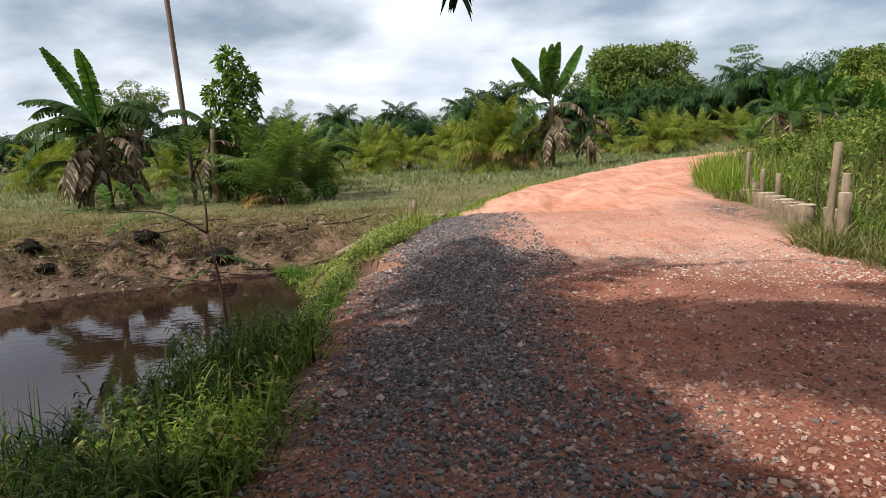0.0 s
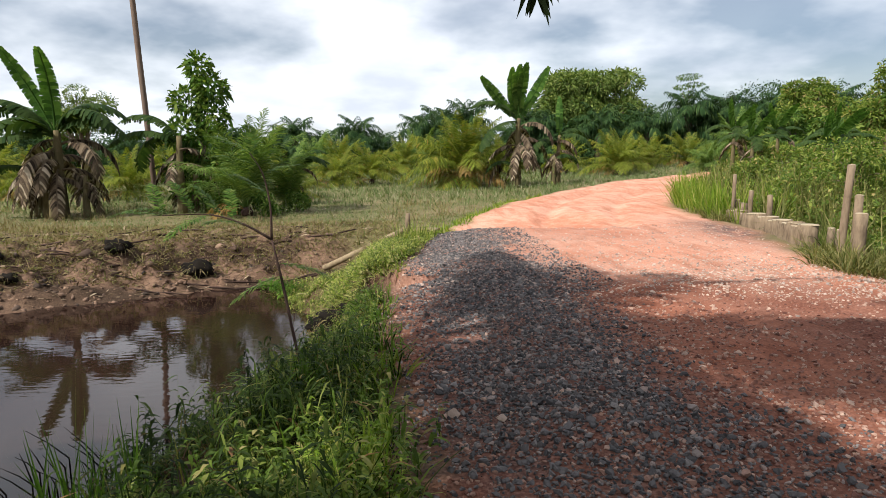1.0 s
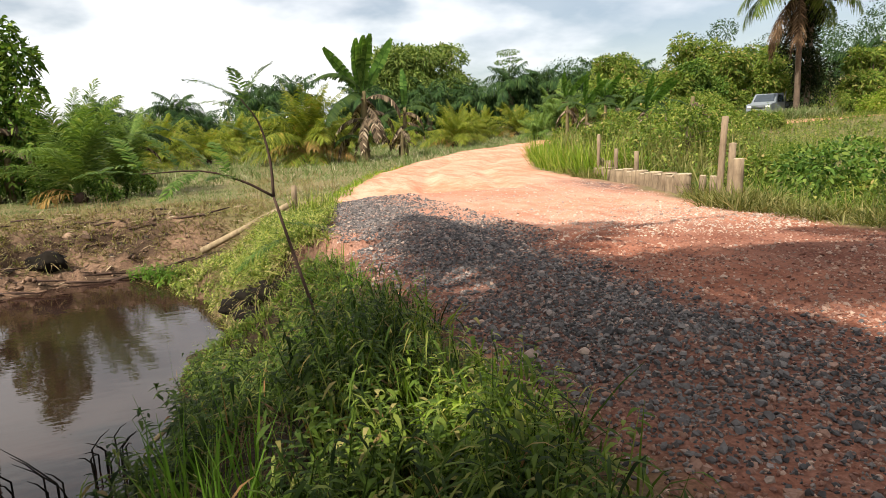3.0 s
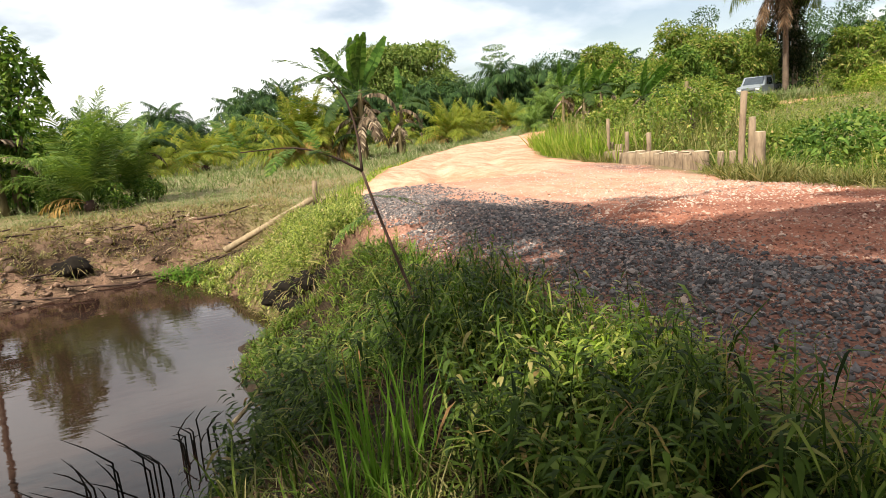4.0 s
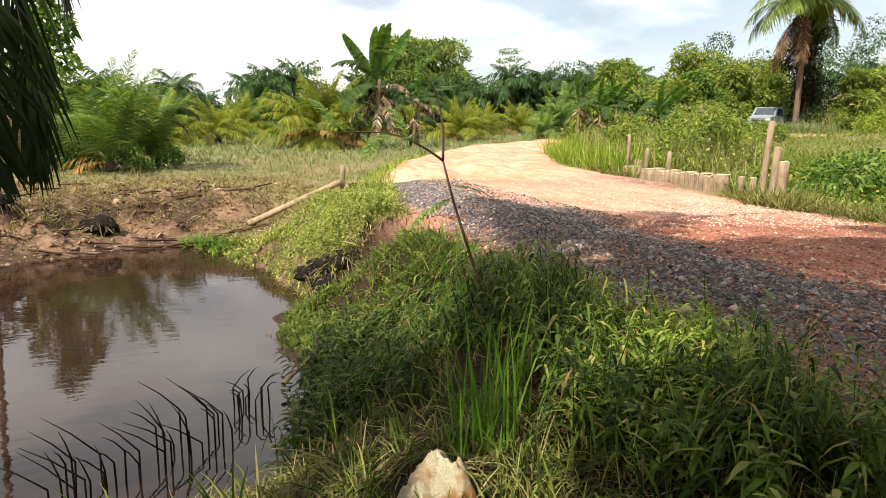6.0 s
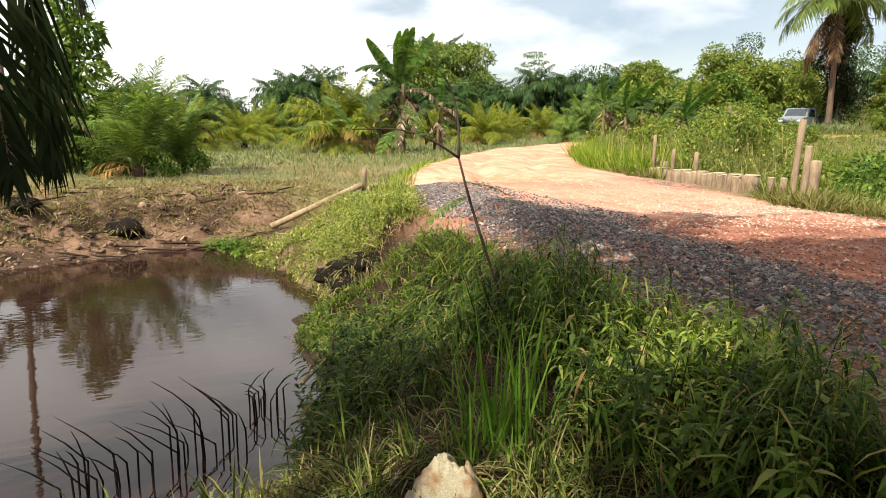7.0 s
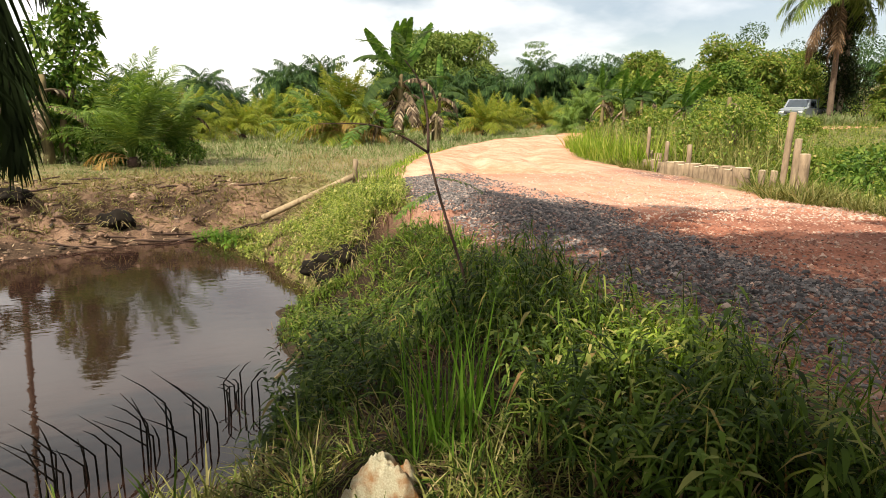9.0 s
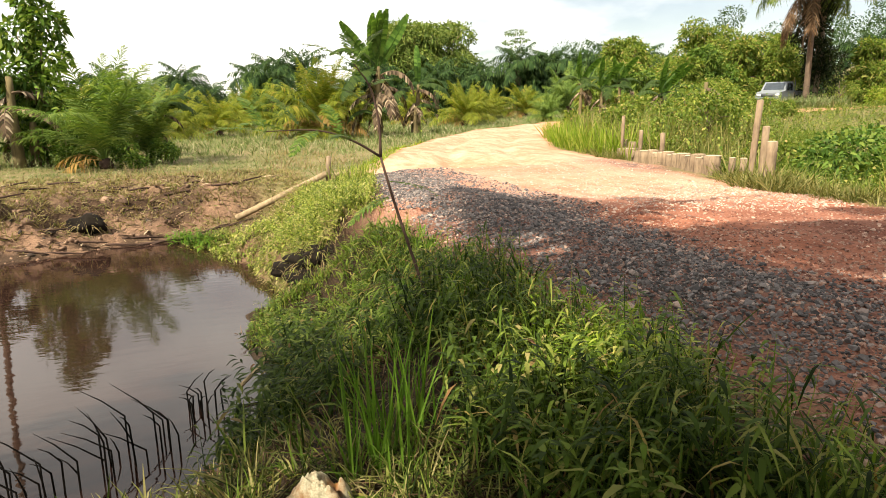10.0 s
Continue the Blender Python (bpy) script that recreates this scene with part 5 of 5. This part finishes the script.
for x, y, r in ((8.5, 9.0, 0.5), (10.5, 8.5, 0.5), (8.8, 11.6, 0.7), (10.5, 15.5, 1.2), (9.8, 18.5, 0.9), (8.9, 16.0, 0.7), (11.5, 17.5, 1.3), (13.0, 19.0, 1.1), (15.0, 21.5, 1.2), (14.5, 24.5, 1.2), (22.3, 24.0, 0.68), (21.4, 24.4, 0.68), (23.2, 23.7, 0.5), (34.5, 30.0, 1.3), (37.5, 29.0, 1.4), (40.5, 27.5, 1.4)):
    tree("bush", "low tangled green bush on the slope", x, y, r * 1.7, masses(9, r, r, 0.2, r * 1.3, r * 0.45), 2600, 0.125, THICKET_LEAF, 0.05, "bushes on the slope", "bush", prof=FAR_LEAF)

TALL_FROND = [to_mesh("frond", arc_frond(4.0, a, b, leaflets=60, longest=0.95, wide=0.06, stalk=0.04, droop=1.0, shaggy=0.2), PALE_TREE) for a, b in ((40, -60), (15, -85), (60, -20), (70, 10))]
TALL = palm("tall_palm", "tall palm with a slim trunk and shaggy drooping crown", "palm", (31.2, 29.6, 1.6), (31.0, 29.6, 8.5), 0.14, 26, TALL_FROND, PALE_TREE, tilt=(-30, 65))
SKIRT = [to_mesh("dead_frond", arc_frond(4.0, a, -89, leaflets=44, longest=0.55, wide=0.06, stalk=0.05, droop=1.0, shaggy=0.2), DEAD_STEM) for a in (-50, -35, -65)]
for k, turn in enumerate((160, 178, 200, 222, 185)):
    part("dead_frond", SKIRT[k % 3], DEAD_STEM, TALL, "withered brown frond hanging along the trunk", m=pose(-0.2, 0, 6.7, 0, 0, turn))

# ---- timber: log wall, posts, stake and pole ----


def log(name, foot, top, r, parent=None, label="", mat=None, n=12):
    foot, top = np.array(foot, float), np.array(top, float)
    pts = np.linspace(foot, top, 6) + rng.normal(0, r * 0.05, (6, 3))
    return part(name, tube(pts, r * rng.uniform(0.93, 1.07, 6) * np.linspace(1.04, 0.97, 6), n), mat or LOG_WOOD, parent, label, m=None)


def ends(parent, top, r):
    a = np.linspace(0, 2 * np.pi, 12, endpoint=False)
    ring = lambda k, z: np.stack([k * r * np.cos(a), k * r * np.sin(a), 0 * a + z], 1)
    v = np.vstack([ring(0.93, -0.006), ring(0.80, 0.006), [[0, 0, 0.010]]]) + np.array(top)
    j = np.arange(12)
    return part("cut_end", (v, [np.stack([j, (j + 1) % 12, 12 + (j + 1) % 12, 12 + j], 1), np.stack([12 + j, 12 + (j + 1) % 12, 0 * j + 24], 1)]), LOG_END, parent, "pale sawn end")


def build_log_wall():
    wall = thing("log_retaining_wall", "row of short upright cut logs holding the track edge", "log wall")
    line = curve_points([(6.75, 14.2), (6.55, 12.9), (6.2, 11.8), (5.9, 10.9), (5.75, 10.2)], 17)
    for k, (x, y) in enumerate(line):
        top = 0.28 + 0.10 * k / 16 + 0.03 * math.sin(k * 2.1)
        r = rng.uniform(0.13, 0.17)
        ob = log("log", (x, y, -0.45), (x + rng.normal(0, 0.015), y + rng.normal(0, 0.015), top), r, wall)
        ends(ob, (x, y, top), r)
    for label, x, y, top, r, lean in (("tall leaning weathered round post", 5.42, 8.95, 1.39, 0.052, 0.10), ("mid-height post with a pale cut top", 5.5, 8.85, 0.97, 0.06, 0.03),
                                      ("short thick post with a pale cut top", 5.27, 8.5, 0.75, 0.08, 0.0), ("thin tall weathered stake at the wall's end", 6.82, 14.4, 1.08, 0.04, 0.03),
                                      ("short stake beside the wall", 6.95, 14.5, 0.5, 0.08, 0.0), ("short thick post at the wall's end", 6.75, 13.9, 0.46, 0.10, 0.02),
                                      ("thin stake rising behind the wall", 6.75, 13.6, 0.75, 0.05, 0.02), ("thin upright stake behind the wall", 6.55, 12.6, 0.72, 0.055, 0.0), ("low round post stub in the grass", 5.9, 9.9, 0.38, 0.06, 0.0), ("low round post stub in the grass", 5.75, 9.5, 0.4, 0.06, 0.0)):
        ob = log("wooden_post", (x - lean, y, -0.5), (x, y, top), r)
        tagged(ob, label, "post", "posts beside the track")
        ends(ob, (x, y, top), r)


build_log_wall()
pole = tagged(log("utility_pole", (-9.5, 24.7, -0.4), (-10.0, 25.0, 9.5), 0.095, None, "", POLE_WOOD), "slim weathered wooden pole in the field", "pole")
tagged(log("fallen_log", (-2.55, 14.95, -0.93), (-0.70, 14.3, 0.0), 0.065, None, "", PALE_LOG), "pale peeled log leaning down the bank", "log")
tagged(log("stake", (-0.66, 14.45, -0.7), (-0.64, 14.35, 0.34), 0.055, None, "", LOG_WOOD), "upright wooden stake at the mound", "stake")
tagged(log("prop_stick", (-0.90, 14.0, -0.55), (-0.49, 14.4, -0.03), 0.05, None, "", PALE_LOG), "short slanting prop stick against the stake", "stick")
for p, q in (((-0.55, 14.3, -0.03), (0.0, 14.5, -0.03)), ((-0.4, 14.1, -0.15), (0.05, 14.5, -0.02)), ((-0.6, 13.9, -0.22), (-0.15, 14.3, -0.08))):
    tagged(log("split_stick", p, q, 0.038, None, "", PALE_LOG), "bleached broken stick on the mound", "stick", "broken sticks")
tagged(log("bleached_branch", (-3.05, 6.72, -1.2), (-2.6, 7.15, -1.02), 0.022, None, "", PALE_LOG), "bleached branch lying at the water edge", "branch")

# ---- sapling, reeds, clods, sack ----
def sapling():
    ob = thing("sapling", "bare young sapling with a forked stem and feathery leaves", "sapling")
    stem = curve_points([(-1.68, 5.15, -0.25), (-1.78, 5.2, 0.1), (-1.9, 5.38, 0.62), (-1.98, 5.45, 0.97)], 12)
    part("stem", tube(stem, np.linspace(0.014, 0.009, 12), 7), DARK_TWIG, ob)
    fork = stem[-1]
    up = curve_points([fork, fork + (0.0, 0.02, 0.25), fork + (-0.05, 0.05, 0.5), fork + (-0.15, 0.1, 0.66)], 10)
    out = curve_points([fork, fork + (-0.2, 0.0, 0.12), fork + (-0.45, 0.0, 0.2), fork + (-0.8, 0.0, 0.2)], 10)
    for pts in (up, out):
        part("branch", tube(pts, np.linspace(0.011, 0.004, 10), 6), DARK_TWIG, ob)
    for start, way, n in ([(up[-1], (-0.6, 0.1, 0.35), 1), (up[7], (-0.5, -0.2, 0.2), 1), (up[6], (0.25, 0.2, 0.1), 1), (out[-1], (-0.6, 0, 0.1), 1), (out[7], (-0.3, 0.2, 0.45), 1), (out[6], (-0.3, -0.4, -0.1), 1),
                           (out[8], (-0.4, -0.3, 0.15), 1), (out[4], (-0.1, 0.3, 0.35), 1), (up[-2], (-0.1, 0.3, 0.5), 1), (stem[9], (0.35, 0.0, -0.05), 1), (stem[8], (-0.3, -0.1, -0.1), 1), (up[4], (-0.4, 0.1, 0.3), 1), (up[9], (0.3, 0.1, 0.4), 1), (out[9], (-0.2, 0.3, 0.4), 1), (out[5], (-0.3, 0.1, 0.4), 1), (out[3], (-0.2, -0.3, 0.1), 1)]):
        w = unit(np.array(way, float))
        ctrl = [start, start + w * 0.14, start + w * 0.28 - (0, 0, 0.02), start + w * 0.40 - (0, 0, 0.07)]
        part("leaf", frond(ctrl, leaflets=34, longest=0.08, wide=0.014, stalk=0.0025, droop=0.2, bare=0.1), TREE_LEAF, ob)
    return ob


sapling()


def reed(x, y, h, kink, toward):
    z = WATER_Z - 0.3
    a = np.array([x, y, z])
    b = np.array([x + rng.normal(0, 0.015), y, WATER_Z + h])
    c = b + np.array([toward * kink, rng.normal(0, 0.05), kink * rng.uniform(0.6, 1.3)])
    return part("reed", tube([a, (a + b) / 2, b, (b + c) / 2 + (0, 0, 0.02), c], [0.0075, 0.0075, 0.007, 0.005, 0.0015], 5), SHADE_CLOD)


for cx, cy, n in ((-4.62, 5.5, 7), (-4.38, 5.62, 6), (-4.1, 5.75, 7), (-3.88, 5.95, 6), (-3.68, 6.0, 5)):
    for k in range(n):
        ob = reed(cx + rng.normal(0, 0.09), cy + rng.normal(0, 0.10), rng.uniform(0.05, 0.34), rng.uniform(0.10, 0.36), rng.choice([-1, -1, -1, -0.4]))
        tagged(ob, "bent dead reed stalk standing in the pond", "reed", "dead reeds in the pond")
for k in range(12):
    ob = reed(-3.5 + 0.35 * rng.random(), 6.3 + 0.6 * rng.random(), rng.uniform(0.05, 0.25), rng.uniform(0.05, 0.15), rng.choice([-1, 1]))
    tagged(ob, "thin dead reed stalk at the pond edge", "reed", "dead reeds in the pond")


def lump(name, x, y, r, mat, label, category, lift=0.0, squash=0.7, at_z=None):
    bm = bmesh.new()
    bmesh.ops.create_icosphere(bm, subdivisions=3, radius=1.0)
    v, f = bm_geo(bm)
    w = 0.35 + 1.2 * fbm(v[:, 0] * 2.6 + x * 3, v[:, 1] * 2.6 + v[:, 2] * 3.3 + y, 5, 13)
    v = v * w[:, None] * np.array([r * 1.15, r, r * squash])
    z = float(land(np.array([x]), np.array([y]))[0])
    ob = part(name, (v, f), mat, m=pose(x, y, z + r * squash * 0.35 + lift if at_z is None else at_z))
    n = 70
    d = unit(rng.normal(size=(n, 3)) * np.array([1, 1, 0.6]) + np.array([0, 0, 0.35]))
    part("root_mat", strips(d * np.array([r, r, r * squash]) * 0.85, unit(d + rng.normal(0, 0.5, (n, 3))), r * rng.uniform(0.4, 1.2, n), 0.012, 0.8), DRY_GRASS, ob, "dry root fibres")
    return tagged(ob, label, category)


lump("root_clod", -5.4, 15.15, 0.30, SHADE_CLOD, "dark muddy root clod at the water's edge", "clod")
# these clods paint the hollow's shade, as the ground has no real overhang
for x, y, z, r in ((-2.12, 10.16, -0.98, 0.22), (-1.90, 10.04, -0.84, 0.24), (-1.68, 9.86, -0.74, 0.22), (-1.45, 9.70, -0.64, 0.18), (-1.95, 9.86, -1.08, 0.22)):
    lump("root_clod", x, y, r, SHADE_CLOD, "rooty clod coloured near-black as the shade in the bank's undercut hollow", "clod", at_z=z)
lump("root_clod", -7.15, 15.3, 0.27, SHADE_CLOD, "dark peaty clod on the far bank", "clod")
lump("root_clod", -9.4, 14.4, 0.24, SHADE_CLOD, "dark peaty clod on the far bank", "clod")
lump("root_clod", -8.8, 13.9, 0.18, SHADE_CLOD, "dark peaty clod on the far bank", "clod")


def build_mud_clods():
    n = 2600
    x, y = rng.uniform(-13, -2.4, n), rng.uniform(12.8, 17.5, n)
    d = pond_distance(x, y)
    ok = (d > 0.05) & (d < 3.0) & (rng.random(n) < ss(3.0, 0.8, d) + 0.1)
    at = np.stack([x, y, land(x, y)], 1)[ok]
    size = rng.gamma(1.6, 0.038, len(at)) + 0.025
    at[:, 2] -= size * 0.08
    mud = Nodes("clod_mud")
    c = mud.ramp(mud.add("NewGeometry").outputs["Random Per Island"], [(0.0, (0.018, 0.012, 0.008)), (0.35, (0.09, 0.053, 0.033)), (0.75, (0.17, 0.10, 0.062)), (1.0, (0.24, 0.15, 0.095))])
    mud.bump(mud.noise(25.0), 0.6, 0.02)
    stuff("mud_clods", strew(at, size), mud.base(c, 0.9), "broken brown clods along the muddy bank", "mud")



def build_bank_debris():
    n = 2600
    x, y = rng.uniform(-14, -1.6, n), rng.uniform(13.4, 18.5, n)
    ok = (pond_distance(x, y) > 0.15) & (road_at(x, y)[0] > 0.3)
    at = np.stack([x, y, land(x, y) + 0.03], 1)[ok]
    a = rng.uniform(0, 2 * np.pi, len(at))
    way = unit(np.stack([np.cos(a), 0.5 * np.sin(a), rng.normal(0.1, 0.15, len(at))], 1))
    stuff("dead_leaf_litter", strips(at, way, rng.uniform(0.08, 0.4, len(at)), rng.uniform(0.012, 0.05, len(at)), 0.15, LANCE, np.cross(way, [0, 0, 1.0]) + rng.normal(0, 0.3, at.shape)), DEAD_LEAF, "dead fronds and leaf litter on the muddy bank", "litter")
    sticks = []
    for k in range(60):
        px, py = rng.uniform(-12, -2.2), rng.uniform(14.2, 17.5)
        if float(pond_distance(np.array([px]), np.array([py]))[0]) < 0.1:
            continue
        pz, t, s = float(land(np.array([px]), np.array([py]))[0]), rng.uniform(-0.5, 0.5), rng.uniform(0.2, 0.6)
        d = np.array([math.cos(t), math.sin(t), rng.normal(0.03, 0.08)]) * s
        p = np.array([px, py, pz + 0.03])
        sticks.append(tube([p - d, p + (0, 0, 0.02), p + d], [0.02, 0.024, 0.012], 5))
    stuff("driftwood", join(sticks), DARK_TWIG, "dark broken branches lying on the mud", "branches")


build_mud_clods()
build_bank_debris()


def sack():
    n = Nodes("sack_cloth")
    v = n.add("TexCoord").outputs["Object"]
    weave = n.noise(160.0, 2, 0.5, v)
    stain = n.ramp(n.noise(6.5, 5, 0.65, v), [(0.42, (0, 0, 0)), (0.58, (1, 1, 1))])
    n.bump(weave, 0.4, 0.004)
    mat = n.base(n.mix(stain, n.ramp(weave, [(0.3, (0.32, 0.285, 0.18)), (0.7, (0.50, 0.455, 0.32))]), (0.27, 0.12, 0.035)), 0.75)
    # slack cloth thrown down in a heap: a sheet over a hump, open and dark inside at the front
    nu, nv = 44, 34
    u, w = (q.ravel() for q in np.meshgrid(np.linspace(-1, 1, nu), np.linspace(0, 1, nv)))
    crease = np.abs(fbm(u * 2.1 + 3, w * 2.6 + 1.3 * u, 2, 17) - 0.5) * 2
    fine = np.abs(fbm(u * 6 + 2 * w, w * 7 - 2 * u, 2, 27) - 0.5) * 2
    hump = 0.25 * (1 - np.abs(u + 0.12 * np.sin(5 * w)) ** 1.7) * (0.80 + 0.2 * np.cos(3.2 * (w - 0.25))) - 0.20 * ss(0.75, 1.0, w)
    hump *= 0.25 + 0.75 * ss(-0.05, 0.34, w + 0.12 * np.sin(4 * u))
    p = np.stack([0.165 * u * (1 + 0.25 * crease) + 0.02 * np.sin(9 * w), -0.13 + 0.28 * w + 0.05 * (fbm(u * 2.5, u * 0 + 4, 2, 47) - 0.5) * (1 - w), hump - 0.12 * crease - 0.05 * fine], 1)
    i, j = np.meshgrid(np.arange(nv - 1), np.arange(nu - 1), indexing="ij")
    k = (i * nu + j).ravel()
    bm = bmesh.new()
    vs = [bm.verts.new(q) for q in p]
    for q in k:
        bm.faces.new((vs[q], vs[q + 1], vs[q + nu + 1], vs[q + nu]))
    bmesh.ops.solidify(bm, geom=list(bm.faces), thickness=0.004)
    p, f = bm_geo(bm)
    z = float(land(np.array([-2.95]), np.array([3.15]))[0])
    ob = part("sack", (p, f), mat, m=pose(-2.92, 3.10, z + 0.02, 0, 0, -14))
    return tagged(ob, "crumpled dirty cream woven plastic sack in the grass", "sack")


sack()


# ---- parked truck ----
def truck():
    z = float(land(np.array([30.6]), np.array([31.4]))[0])
    ob = thing("pickup_truck", "pale grey pickup truck parked by the palm", "truck", m=pose(30.3, 31.5, z - 0.10, 0, 0, 22) @ Matrix.Scale(0.88, 4))
    prof = [(-0.1, 0.45), (-0.1, 1.05), (0.15, 1.12), (0.75, 1.2), (1.25, 1.82), (2.35, 1.86), (2.5, 1.1), (2.5, 0.45)]
    v = np.array([(x, s * 0.84 * (0.9 if zz > 1.5 else 1), zz) for s in (-1, 1) for x, zz in prof])
    k = len(prof)
    sides = np.array([[i, (i + 1) % k, k + (i + 1) % k, k + i] for i in range(k)])
    part("cab", (v, [sides, np.array([list(range(k))[::-1], list(range(k, 2 * k))])]), TRUCK_PAINT, ob, smooth=False)
    part("windscreen", (np.array([(0.81, -0.70, 1.25), (0.81, 0.70, 1.25), (1.19, 0.64, 1.74), (1.19, -0.64, 1.74)]) + (-0.02, 0, 0.02), [np.array([[0, 1, 2, 3]])]), TRUCK_GLASS, ob)
    for s in (-1, 1):
        part("side_window", (np.array([(1.0, s * 0.86, 1.22), (2.2, s * 0.86, 1.22), (2.15, s * 0.78, 1.72), (1.32, s * 0.78, 1.72)]), [np.array([[0, 1, 2, 3]])]), TRUCK_GLASS, ob)
        part("headlight", box(-0.14, -0.08, s * 0.62 - 0.14, s * 0.62 + 0.14, 0.82, 0.98, 0.02), LAMP_GLASS, ob)
        for x in (0.5, 4.0):
            w = part("wheel", tube([(x, s * 0.88, 0.33), (x, s * 0.66, 0.33)], [0.34, 0.34], 18), TYRE, ob)
            part("rim", tube([(x, s * 0.89, 0.33), (x, s * 0.87, 0.33)], [0.19, 0.19], 12), TRUCK_PAINT, w)
    part("grille", box(-0.13, -0.09, -0.46, 0.46, 0.78, 0.99, 0.01), TRUCK_DARK, ob)
    part("bumper", box(-0.22, -0.1, -0.84, 0.84, 0.45, 0.66, 0.03), TRUCK_DARK, ob)
    part("cargo_bed", join([box(2.6, 4.9, -0.86, 0.86, 0.55, 0.65), box(2.6, 4.9, -0.88, -0.82, 0.6, 1.25), box(2.6, 4.9, 0.82, 0.88, 0.6, 1.25), box(4.84, 4.9, -0.86, 0.86, 0.6, 1.25)]), TRUCK_DARK, ob)
    for x in (2.65, 4.8):
        for s in (-1, 1):
            part("rack_post", tube([(x, s * 0.8, 0.6), (x, s * 0.8, 1.95)], 0.03, 6), TRUCK_DARK, ob)
    return ob


truck()
